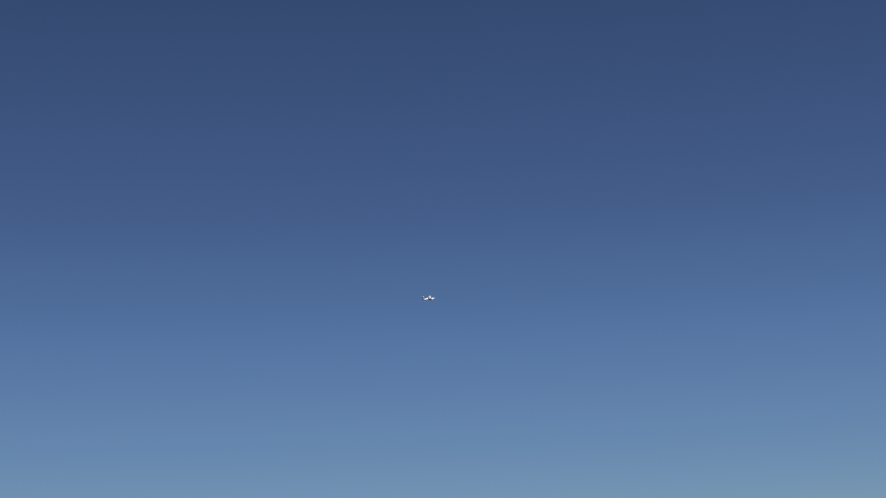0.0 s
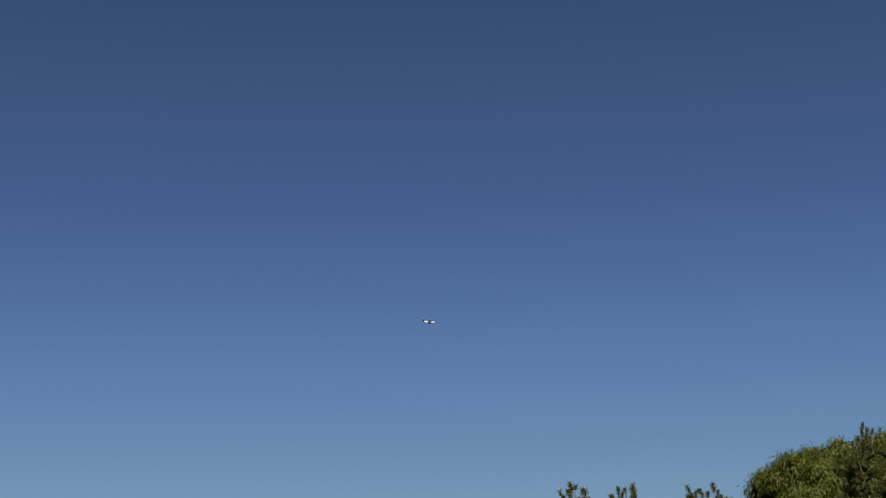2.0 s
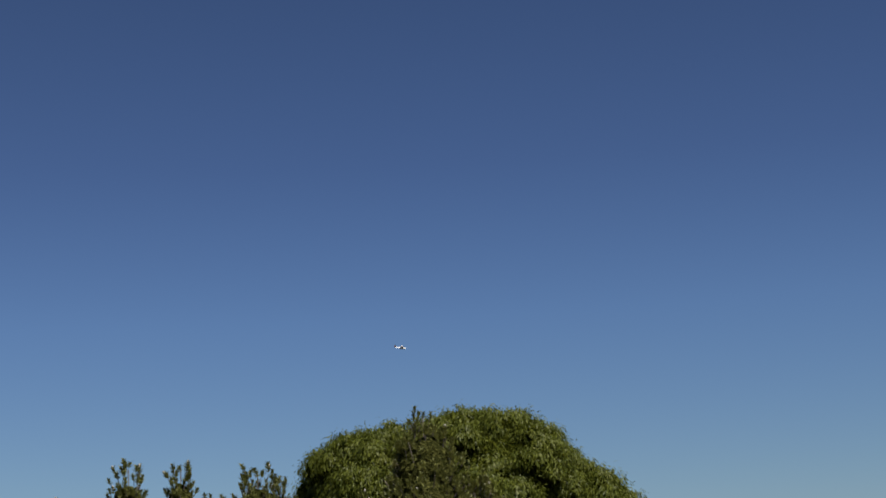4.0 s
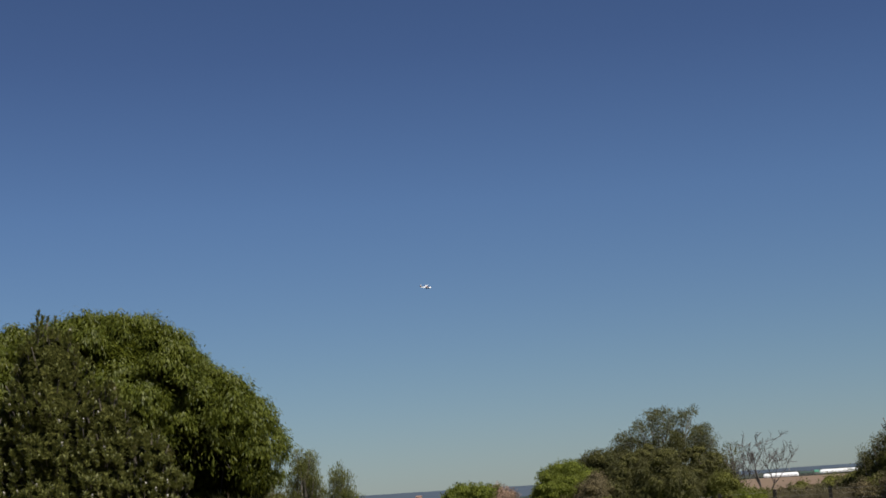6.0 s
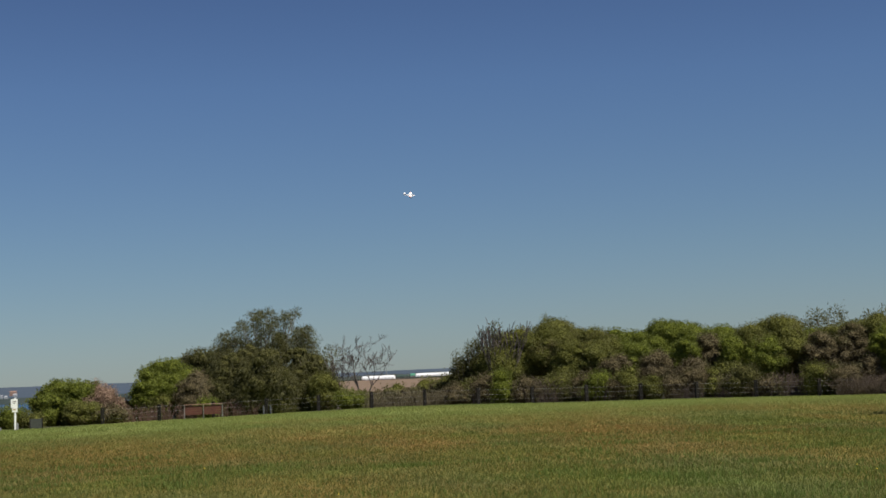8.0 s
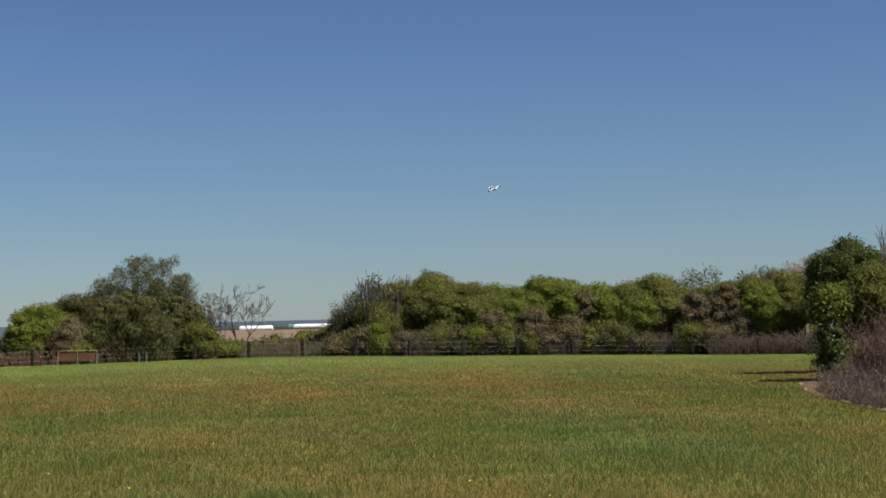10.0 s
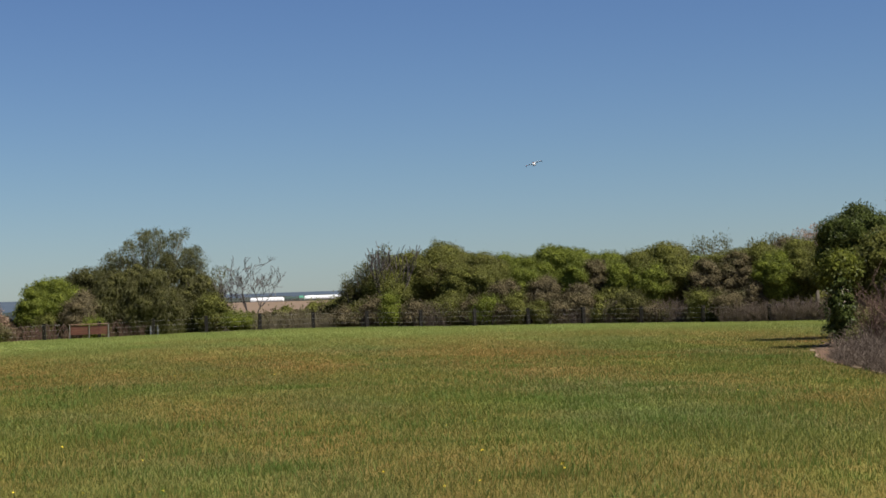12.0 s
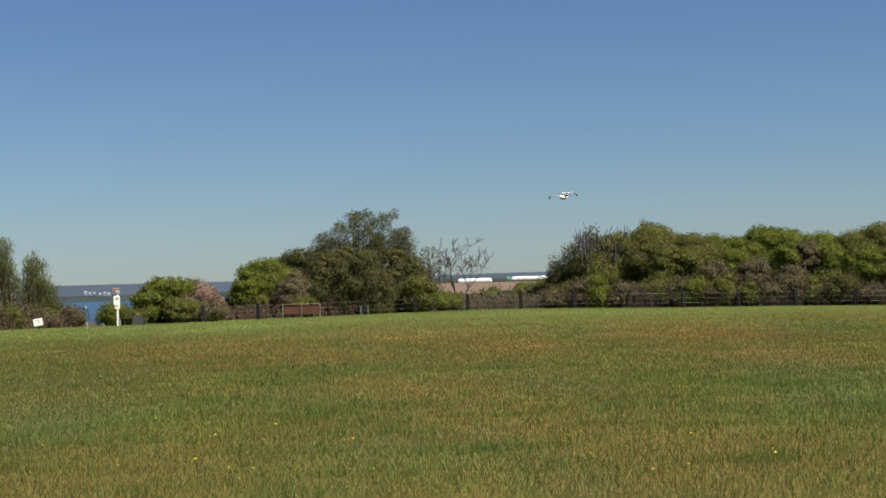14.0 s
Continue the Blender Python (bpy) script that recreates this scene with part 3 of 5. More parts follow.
def thicket(az, r, w, h, seed, label, mat, count=150, depth=1.2, thin=0.012, name="dead_shrub", flare=0.55, category="shrub"):
    """A dense low shrub of bare, curved, forking stems."""
    rng = random.Random(seed)
    x, y, z = polar(az, r)
    o = thing(name, pose(x, y, z - 0.03, 0, 0, az), label, category, "dead shrubs")
    stem, fine = bmesh.new(), bmesh.new()
    for i in range(count):
        bx, by = rng.uniform(-.5, .5) * w, rng.uniform(-.5, .5) * depth
        hh = h * rng.uniform(0.5, 1.05) * (1 - 0.35 * (abs(bx) / (w * 0.5)) ** 2)
        lx, ly = rng.gauss(0, flare) * hh * 0.6, rng.gauss(-0.1, flare) * hh * 0.5
        pts = [Vector((bx + lx * q ** 1.5 + rng.gauss(0, .03), by + ly * q ** 1.5, hh * q * (1.12 - 0.12 * q))) for q in (0, 0.3, 0.6, 0.85, 1)]
        tube(stem, pts, [thin * 1.7, thin * 1.4, thin * 1.1, thin * 0.8, thin * 0.5], 4)
        for j in range(3):
            a = pts[rng.randint(1, 3)].lerp(pts[4], rng.random() * 0.5)
            d = Vector((rng.gauss(0, .7), rng.gauss(0, .6), rng.gauss(0.9, .5))).normalized() * hh * rng.uniform(.12, .32)
            tube(fine, [a, a + d * 0.5 + Vector((0, 0, 0.02)), a + d], [thin * .7, thin * .55, thin * .35], 3)
    s = tagged(part("stem", stem, mat, o), kind="stuff")
    tagged(part("twig", fine, mat, s), kind="stuff")
    return o


def leggy_tree(az, r, h, w, seed, mat, label, stems=4, tips=26, tuft=0.5, leaf=(0.15, 0.035), dens=10, start=0.35, name="leggy_tree", upright=0.0, clump=8, droop=0.05):
    """Open tree: bare forking limbs that end in loose tufts of leaves."""
    rng = random.Random(seed)
    nrng = np.random.default_rng(seed)
    x, y, z = polar(az, r)
    o = thing(name, pose(x, y, z - 0.05), label, "tree")
    lobes = []
    for s in range(stems):
        a = 2 * math.pi * s / stems + rng.random()
        foot = Vector((0.25 * math.cos(a), 0.2 * math.sin(a), 0))
        knee = Vector((w * 0.16 * math.cos(a), w * 0.12 * math.sin(a), h * start))
        bm = bmesh.new()
        tube(bm, [foot, foot.lerp(knee, 0.5) + Vector((0.05, 0, 0.1)), knee], [0.022 * h, 0.018 * h, 0.014 * h], 7)
        part("trunk", bm, M_BARK, o)
        for k in range(tips // stems):
            b = a + rng.gauss(0, 0.75)
            q = rng.uniform(0.25, 1.0)
            rr = w * 0.5 * math.sqrt(rng.uniform(0.05, 1)) * (1 - 0.45 * q ** 3)
            tip = Vector((rr * math.cos(b), rr * 0.8 * math.sin(b), h * (start + 0.1 + (0.9 - start) * q) * rng.uniform(1 - 0.12 * (upright > 0.45), 1.0)))
            mid = knee.lerp(tip, 0.5) + Vector((rng.gauss(0, .12), rng.gauss(0, .12), 0.08 * h * (0.4 + upright)))
            bm = bmesh.new()
            tube(bm, [knee - Vector((0, 0, .05)), knee.lerp(mid, .6), mid, tip], [0.0105 * h, 0.008 * h, 0.006 * h, 0.0025 * h], 5)
            part("limb", bm, M_BARK, o)
            t = tuft * rng.uniform(0.65, 1.25)
            lobes.append((np.array(tip), np.array((t, t, t * (0.8 + upright)))))
            if rng.random() < 0.6:
                lobes.append((np.array(mid.lerp(tip, .6)) + nrng.normal(size=3) * .12, np.array((t, t, t * .7)) * .75))
    v, f = foliage(nrng, lobes, dens, clump, leaf[0], leaf[1], 0.2, droop, low=-0.9)
    cloud("crown", v, f, mat, o)
    return o


# ---------------------------------------------------------------- lawn
def build_lawn_blades():
    """Grass blades in tufts over the lawn ahead; broader and sparser with the distance."""
    rng = np.random.default_rng(11)
    verts, faces, done = [], [], 0
    for n in (70000, 70000, 70000):
        r = rng.uniform(10.5 ** 0.7, 98 ** 0.7, n) ** (1 / 0.7)
        a = np.radians(rng.uniform(-25, 18, n))
        x, y = -r * np.sin(a), r * np.cos(a)
        edge = np.array([fence_y(q) for q in x])
        ok = (y < edge + 0.4) & ~in_bed(x, y)
        x, y, r = x[ok], y[ok], r[ok]
        wide, tall = 0.0040 * (r / 14) ** 0.8, 0.052 * (r / 14) ** -0.05
        z = np.array([land(p, q) for p, q in zip(x, y)])
        lush = 0.85 + 0.14 * np.sin(x * 0.9 + np.sin(y * 0.7)) * np.sin(y * 0.55 + x * 0.2) + rng.normal(0, 0.22, len(x))
        lush = np.clip(lush, 0.5, 1.6)
        for _ in range(5):
            m = len(x)
            bx, by = x + rng.normal(0, 0.10 + wide * 4, m), y + rng.normal(0, 0.30 + wide * 10, m)
            h = tall * lush * rng.uniform(0.5, 1.4, m)
            t = rng.uniform(0, math.pi, m)
            w = wide * rng.uniform(0.6, 1.3, m)
            v = np.empty((m, 3, 3))
            v[:, 0] = np.stack((bx - w * np.cos(t), by - w * np.sin(t), z - 0.01), 1)
            v[:, 1] = np.stack((bx + w * np.cos(t), by + w * np.sin(t), z - 0.01), 1)
            v[:, 2] = np.stack((bx + rng.normal(0, .4, m) * h, by + rng.normal(0, .4, m) * h, z + h), 1)
            verts.append(v.reshape(-1, 3))
            faces.append(np.arange(m * 3).reshape(m, 3) + done)
            done += m * 3
    ob = cloud("grass", np.concatenate(verts), np.concatenate(faces), M_BLADE)
    tagged(ob, "short mown grass blades with rusty seed heads on the field", "grass", kind="stuff")
    # longer dark green tussocks in drifts
    verts = []
    for _ in range(150):
        r = 13 * (44 / 13) ** rng.random()
        a = math.radians(rng.uniform(-22, 16))
        cx, cy = -r * math.sin(a), r * math.cos(a)
        m = int(rng.uniform(70, 190))
        sx, sy = rng.uniform(0.25, 0.9), rng.uniform(0.12, 0.6)
        x, y = cx + rng.normal(0, sx, m), cy + rng.normal(0, sy, m)
        z = np.array([land(p, q) for p, q in zip(x, y)])
        h = rng.uniform(0.05, 0.115, m)
        w = 0.0066 * (r / 14) ** 0.8 * rng.uniform(0.6, 1.2, m)
        t = rng.uniform(0, math.pi, m)
        v = np.empty((m, 3, 3))
        v[:, 0] = np.stack((x - w * np.cos(t), y - w * np.sin(t), z - 0.01), 1)
        v[:, 1] = np.stack((x + w * np.cos(t), y + w * np.sin(t), z - 0.01), 1)
        v[:, 2] = np.stack((x + rng.normal(0, .35, m) * h, y + rng.normal(0, .35, m) * h, z + h), 1)
        ok = ~in_bed(x, y)
        verts.append(v[ok].reshape(-1, 3))
    v = np.concatenate(verts)
    ob = cloud("grass_tussock", v, np.arange(len(v)).reshape(-1, 3), M_TUSSOCK)
    tagged(ob, "longer dark green grass tussocks in drifts on the field", "grass", kind="stuff")


BED = [(-19.55, 41.5), (-19.75, 37.5), (-20.6, 34.4), (-21.6, 31.6), (-22.8, 29.2), (-25, 27), (-30, 26), (-36, 32), (-36, 50), (-27, 62), (-21.5, 54), (-19.6, 46)]


def in_bed(x, y):
    """Whether places lie in the planted bed."""
    pts = [polar(a, r)[:2] for a, r in BED]
    inside = np.zeros(len(x), bool)
    for (x0, y0), (x1, y1) in zip(pts, pts[1:] + pts[:1]):
        cross = ((y0 > y) != (y1 > y)) & (x < (x1 - x0) * (y - y0) / (y1 - y0 + 1e-9) + x0)
        inside ^= cross
    return inside


def build_bed():
    pts = [Vector(polar(a, r)) for a, r in BED]
    fine = []
    for i, p in enumerate(pts):
        q = pts[(i + 1) % len(pts)]
        before, after = pts[i - 1], pts[(i + 2) % len(pts)]
        for k in range(8):
            t = k / 8
            fine.append(0.5 * ((2 * p) + (q - before) * t + (2 * before - 5 * p + 4 * q - after) * t * t + (3 * p - before - 3 * q + after) * t ** 3))
    mid = sum(fine, Vector()) / len(fine)
    bm = bmesh.new()
    rings = []
    for s, up in ((1.0, -0.05), (0.995, 0.012), (0.9, 0.03), (0.5, 0.06)):
        rings.append([bm.verts.new(mid + (p - mid) * s + Vector((0, 0, up + 0.02 * noise.noise(p * 1.7)))) for p in fine])
    for u, v in zip(rings, rings[1:]):
        for k in range(len(u)):
            bm.faces.new((u[k], u[(k + 1) % len(u)], v[(k + 1) % len(u)], v[k]))
    bm.faces.new(rings[-1])
    bmesh.ops.recalc_face_normals(bm, faces=bm.faces)
    tagged(part("planting_bed", bm, M_MULCH), "raised planting bed of reddish mulch at the lawn", "garden bed", kind="structure")
    bm = bmesh.new()
    for k in range(len(fine)):
        p, q = fine[k], fine[(k + 1) % len(fine)]
        d = q - p
        if noise.noise(p * 0.6) < 0.02:
            continue
        w = 0.04 + 0.06 * noise.noise(p * 0.9)
        box(bm, (p.x + q.x) / 2, (p.y + q.y) / 2, (p.z + q.z) / 2 + 0.004, d.length * 1.03, max(0.025, w) * 2, 0.05, 0.015, Matrix.Rotation(math.atan2(d.y, d.x), 4, "Z"))
    tagged(part("bed_edging", bm, M_EDGING), "pale sandy worn edge round the planting bed", "edging", kind="structure")


# ---------------------------------------------------------------- made things on the lawn's edge
def build_fence():
    o = thing("wire_fence", pose(0, 0, 0), "dark weathered timber posts with four plain wires along the lawn", "fence")
    rng = random.Random(3)
    tops = []
    for k in range(-5, 10):
        x = 1.0 + 3.0 * k
        y = fence_y(x)
        z = land(x, y)
        lean = (rng.gauss(0, .012), rng.gauss(0, .012))
        bm = bmesh.new()
        box(bm, 0, 0, 0.43, 0.19, 0.16, 1.02, 0.015)
        bmesh.ops.transform(bm, matrix=Matrix.Translation((x, y, z)) @ Euler((lean[0], lean[1], rng.uniform(-.2, .2))).to_matrix().to_4x4(), verts=bm.verts)
        part("post", bm, M_POST, o)
        tops.append((x, y, z))
    for h in (0.28, 0.55, 0.82):
        bm = bmesh.new()
        pts, rad = [], []
        for (x0, y0, z0), (x1, y1, z1) in zip(tops, tops[1:]):
            for q in (0, 0.5):
                pts.append((x0 + (x1 - x0) * q, y0 + (y1 - y0) * q - 0.085, z0 + (z1 - z0) * q + h - (0.02 if q else 0)))
                rad.append(0.0036)
        tube(bm, pts, rad, 5)
        part("wire", bm, M_WIRE, o, "pale galvanised wire")


def build_bench():
    az, r = 5.14, 93.8
    x, y, z = polar(az, r)
    o = thing("park_bench", pose(x, y, z - 0.02, 0, 0, az + 2), "red-brown timber park bench seen from behind, pale steel legs", "bench")
    for sx in (-1.05, 0.0, 1.05):
        bm = bmesh.new()
        box(bm, sx, 0, 0.40, 0.038 if sx else 0.028, 0.05, 0.84, 0.006)
        box(bm, sx, 0.24, 0.40, 0.05, 0.46, 0.05, 0.008)
        box(bm, sx, 0.44, 0.20, 0.05, 0.05, 0.44, 0.008)
        part("leg", bm, M_STEEL, o, "pale steel leg frame")
    for sx in (-0.53, 0.53):
        for k in range(4):
            bm = bmesh.new()
            box(bm, sx, 0.05, 0.315 + 0.125 * k, 0.985, 0.04, 0.115, 0.008)
            part("back_board", bm, M_SLAT, o)
    for k in range(4):
        bm = bmesh.new()
        box(bm, 0, 0.14 + 0.11 * k, 0.45, 2.08, 0.10, 0.035, 0.008)
        part("seat_board", bm, M_SLAT, o)
    bm = bmesh.new()
    box(bm, 0, 0.02, 0.826, 2.14, 0.10, 0.035, 0.008)
    part("top_rail", bm, M_RUST, o, "paler timber top rail")


def build_signs():
    x, y, z = polar(11.38, 90.0)
    o = thing("beach_sign", pose(x, y, z - 0.02, 0, 1.0, 11), "tall white notice sign on a white post beside the scrub", "sign")
    bm = bmesh.new()
    box(bm, 0, 0.04, 0.85, 0.10, 0.06, 1.74, 0.01)
    part("post", bm, M_WHITE, o)
    bm = bmesh.new()
    box(bm, -0.05, 0, 1.42, 0.34, 0.025, 0.46, 0.008)
    board = part("board", bm, M_WHITE, o)
    bm = bmesh.new()
    box(bm, -0.03, -0.016, 1.52, 0.16, 0.008, 0.05)
    part("print_bar", bm, M_DARK, board, "dark print")
    bm = bmesh.new()
    box(bm, -0.06, -0.016, 1.44, 0.10, 0.008, 0.04)
    part("print_bar", bm, M_DARK, board, "dark print")
    bm = bmesh.new()
    box(bm, -0.02, 0, 1.07, 0.27, 0.025, 0.22, 0.008)
    lower = part("lower_board", bm, M_WHITE, o, "small white board with tan print")
    bm = bmesh.new()
    box(bm, -0.04, -0.016, 1.11, 0.17, 0.008, 0.09)
    part("print_bar", bm, M_TAN, lower, "tan print")
    bm = bmesh.new()
    box(bm, 0.10, 0.05, 0.18, 0.12, 0.12, 0.40, 0.02)
    part("foot", bm, M_CONCRETE, o, "short pale concrete foot")
    x, y, z = polar(13.97, 88.0)
    o = thing("notice_board", pose(x, y, z - 0.02, 0, -9, 14), "small tilted white notice on a low stake", "sign")
    bm = bmesh.new()
    box(bm, 0, 0, 0.40, 0.47, 0.025, 0.37, 0.008)
    board = part("board", bm, M_WHITE, o)
    for k in range(3):
        bm = bmesh.new()
        box(bm, -0.02 + 0.02 * k, -0.016, 0.50 - 0.07 * k, 0.24 - 0.05 * k, 0.008, 0.02)
        part("print_bar", bm, M_TAN, board, "faint print")
    bm = bmesh.new()
    box(bm, 0, 0.03, 0.28, 0.05, 0.03, 0.62, 0.006)
    part("stake", bm, M_POST, o)
    for az, r, h, w, name, label in ((12.42, 88.6, 0.30, 0.13, "bollard", "short pale concrete bollard at the path"), (11.86, 89.5, 0.18, 0.10, "bollard", "low pale concrete bollard at the path"),
                                     (3.10, 96.4, 0.50, 0.09, "bollard", "blue-grey concrete post under the tree"), (2.86, 96.6, 0.54, 0.10, "bollard", "blue-grey concrete post under the tree")):
        x, y, z = polar(az, r)
        bm = bmesh.new()
        tube(bm, [(0, 0, -0.1), (0, 0, h * 0.85), (0, 0, h * 0.97), (0, 0, h)], [w / 2, w / 2, w * 0.42, w * 0.2], 10)
        ob = part(name, bm, M_CONCRETE if az > 5 else M_BLUESTONE)
        ob.matrix_world = pose(x, y, z)
        tagged(ob, label, "bollard", "concrete posts")
    x, y, z = polar(10.70, 91.5)
    o = thing("mesh_panel", pose(x, y, z, 0, 0, 10), "grey-green mesh panel standing in the scrub", "panel")
    bm = bmesh.new()
    box(bm, 0, 0, 0.28, 0.60, 0.03, 0.52, 0.006)
    part("sheet", bm, M_MESH, o)
    for s in (-0.32, 0.32):
        bm = bmesh.new()
        box(bm, s, 0, 0.26, 0.05, 0.05, 0.66, 0.006)
        part("post", bm, M_POST, o)


def build_flowers():
    rng = random.Random(21)
    stalk = bmesh.new()
    tube(stalk, [(0, 0, -0.01), (0.004, 0, 0.05), (0.01, 0, 0.10)], [0.003, 0.0025, 0.002], 5)
    x, y, z = polar(8.9, 15.9)
    o = thing("yellow_flower", pose(x, y, z), "small yellow daisy-like flower in the grass", "flower", "yellow flowers in the lawn")
    part("stalk", stalk, M_STALK, o)
    head = bmesh.new()
    for k in range(14):
        a = 2 * math.pi * k / 14
        p = [Vector((0.006, -0.003, 0)), Vector((0.022, -0.005, 0.005)), Vector((0.024, 0.005, 0.005)), Vector((0.006, 0.003, 0))]
        m = Matrix.Translation((0.01, 0, 0.10)) @ Euler((0.35, 0, 0)).to_matrix().to_4x4() @ Matrix.Rotation(a, 4, "Z")
        head.faces.new([head.verts.new(m @ q) for q in p])
    bmesh.ops.create_icosphere(head, subdivisions=1, radius=0.010, matrix=Matrix.Translation((0.01, 0, 0.101)))
    part("flower_head", head, M_FLOWER, o)
    for i in range(70):
        r = 13.5 * (62 / 13.5) ** rng.random() if i > 9 else rng.uniform(13, 22)
        az = rng.uniform(-22, 14)
        x, y, z = polar(az, r)
        s = rng.uniform(0.28, 0.62)
        c = copy_thing(o, pose(x, y, z, rng.gauss(0, 8), rng.gauss(0, 8), rng.uniform(-60, 60)))
        c.scale = (s, s, s * rng.uniform(0.7, 1.1))
    o.scale = (0.6, 0.6, 0.6)


# ---------------------------------------------------------------- shrubs and trees along the lawn
HEDGE = "domed shrubs behind the fence"


def build_hedge():
    g, ol, br = "bright green domed coastal shrub behind the fence", "olive green domed coastal shrub behind the fence", "grey-brown half-dry shrub behind the fence"
    rows = [(-6.9, 99.5, 4.6, 4.95, M_OLIVE, ol), (-5.75, 98.8, 3.6, 4.35, M_OLIVE, ol), (-4.95, 97.6, 2.8, 3.3, M_OLIVE, ol), (-8.4, 98.3, 3.4, 4.2, M_OLIVE, ol), (-7.5, 97.6, 2.4, 3.7, M_OLIVE, ol),
            (-9.2, 106, 4.4, 4.4, M_DOME, g), (-10.1, 103, 3.4, 4.05, M_DOME, g), (-9.9, 98.2, 2.6, 3.35, M_DOME, g), (-9.1, 97.4, 2.2, 2.7, M_BROWN, br), (-10.5, 97.6, 2.6, 2.7, M_BROWN, br),
            (-11.06, 104, 4.9, 4.72, M_DOME, g), (-11.5, 97.5, 1.75, 3.8, M_DOME, g), (-12.25, 98.6, 2.1, 3.7, M_BROWN, br), (-11.7, 96.9, 2.2, 2.3, M_BROWN, br),
            (-12.75, 106, 4.6, 4.4, M_DOME, g), (-13.05, 97.4, 1.9, 3.5, M_DOME, g), (-12.9, 97.0, 2.0, 2.2, M_OLIVE, ol), (-14.4, 98.8, 4.5, 4.6, M_OLIVE, g), (-14.1, 97.3, 2.4, 3.5, M_DOME, g),
            (-15.3, 104, 3.6, 4.3, M_DOME, g), (-15.95, 98, 2.4, 3.65, M_BROWN, br), (-16.3, 102, 3.6, 4.0, M_OLIVE, ol), (-17.0, 98.6, 2.4, 4.1, M_BROWN, br), (-17.1, 101, 3.4, 4.4, M_OLIVE, ol),
            (-18.0, 99.5, 3.2, 4.5, M_OLIVE, ol), (-18.3, 97.2, 2.8, 3.95, M_DOME, g), (-19.2, 98, 3.2, 4.6, M_OLIVE, ol), (-18.9, 101, 3.4, 4.8, M_BROWN, br), (-17.6, 96.6, 1.6, 2.3, M_BROWN, br),
            (-20.7, 97, 4.4, 4.5, M_OLIVE, ol), (-22.6, 96, 4.6, 4.6, M_DOME, g), (-24.8, 95, 5.0, 4.4, M_OLIVE, ol), (-27.5, 94, 6.0, 4.6, M_OLIVE, ol)]
    for i, (az, r, w, h, m, label) in enumerate(rows):
        bush(az, r, w, h, m, label, 100 + i, "domed_shrub", group=HEDGE, base=0.10, lumps=24, lump=0.19, low=-0.3, face=0.8, proud=0.66, leaf=(0.085, 0.045), dens=44, spread=0.15)
    # low growth at the foot of the hedge, just behind the wires
    rng = random.Random(8)
    az = -3.6
    while az > -17.5:
        x = -94 * math.sin(radians(az))
        r = math.hypot(x, fence_y(x)) + rng.uniform(1.1, 1.9)
        k = rng.random()
        h = rng.uniform(1.1, 2.1)
        if k < 0.3:
            thicket(az, r, rng.uniform(1.6, 2.4), h * 0.72, int(900 - az * 50), "tangled grey-brown bare shrub at the fence", M_TWIG, 120, 1.0, 0.010)
        if k > 0.12:
            bush(az, r, rng.uniform(1.5, 2.4), h, (M_BROWN, M_OLIVE, M_AIRY, M_DOME)[rng.choice((0, 0, 1, 1, 2, 3))], "low dense scrub bush at the fence", int(700 - az * 50), "low_scrub", group="low scrub at the fence", base=0.02, lumps=9, trunk=False, depth=1.4, leaf=(0.10, 0.045))
        az -= rng.uniform(0.38, 0.62)
    for k in range(17):
        bush(4.6 - 1.5 * k if k < 3 else -3.2 - 1.35 * (k - 3), 103 + 1.5 * (k % 2), 3.2, 2.0, (M_OLIVE, M_BROWN, M_AIRY)[k % 3], "dense low scrub deep in the thicket", 800 + k, "low_scrub", group="low scrub at the fence", base=0.0, trunk=False, dens=7)
    for k in range(6):
        thicket(-17.0 - 0.62 * k, 91.2 - 0.4 * k, 1.9, rng.uniform(0.95, 1.35), 60 + k, "grey-brown leafless shrub at the lawn's edge", M_TWIG, 190, 1.0, 0.008, flare=0.9)
    # shrubs with bare tips over the left end of the hedge
    for k, (az, h, w, tips) in enumerate(((-4.98, 4.95, 0.9, 18), (-4.6, 4.45, 1.2, 26), (-4.2, 3.8, 1.4, 30), (-3.8, 3.2, 1.3, 26))):
        leggy_tree(az, 97.9, h, w, 31 + k, M_AIRY, "leggy dark shrub with stiff upright twigs", 4, tips, 0.17, (0.15, 0.04), 30, 0.2, upright=0.9, droop=-0.6)
    leggy_tree(-6.95, 99.3, 5.1, 1.7, 36, M_OLIVE, "olive shrub with upright leafy tips in the hedge", 4, 30, 0.2, (0.15, 0.04), 34, 0.4, upright=0.9, droop=-0.8)
    bare_tree(-4.98, 97.4, 5.7, 33, "thin dead stems standing above the hedge", M_DEADWOOD, stems=6, depth=3, radius=0.07, name="dead_tree", thin=0.022, wide=0.45)
    bare_tree(-4.98, 96.9, 6.0, 37, "stiff dark stems standing above the hedge", M_DEADWOOD, lean=(0.08, 0), stems=2, depth=3, radius=0.055, name="dead_tree", thin=0.026, wide=0.28)
    bare_tree(-6.0, 101, 5.1, 34, "thin dead stems standing above the hedge", M_DEADWOOD, stems=3, depth=3, radius=0.04, name="dead_tree")
    bare_tree(-9.95, 101, 4.9, 35, "thin dead stems standing above the hedge", M_DEADWOOD, stems=2, depth=2, radius=0.04, name="dead_tree")
    bush(-3.75, 98, 1.9, 2.5, M_AIRY, "dull green loose shrub at the end of the hedge", 41, "loose_shrub", base=0.02, dens=10)
    bush(-4.75, 97.3, 2.4, 3.0, M_OLIVE, "olive shrub at the end of the hedge", 42, "loose_shrub", base=0.02)
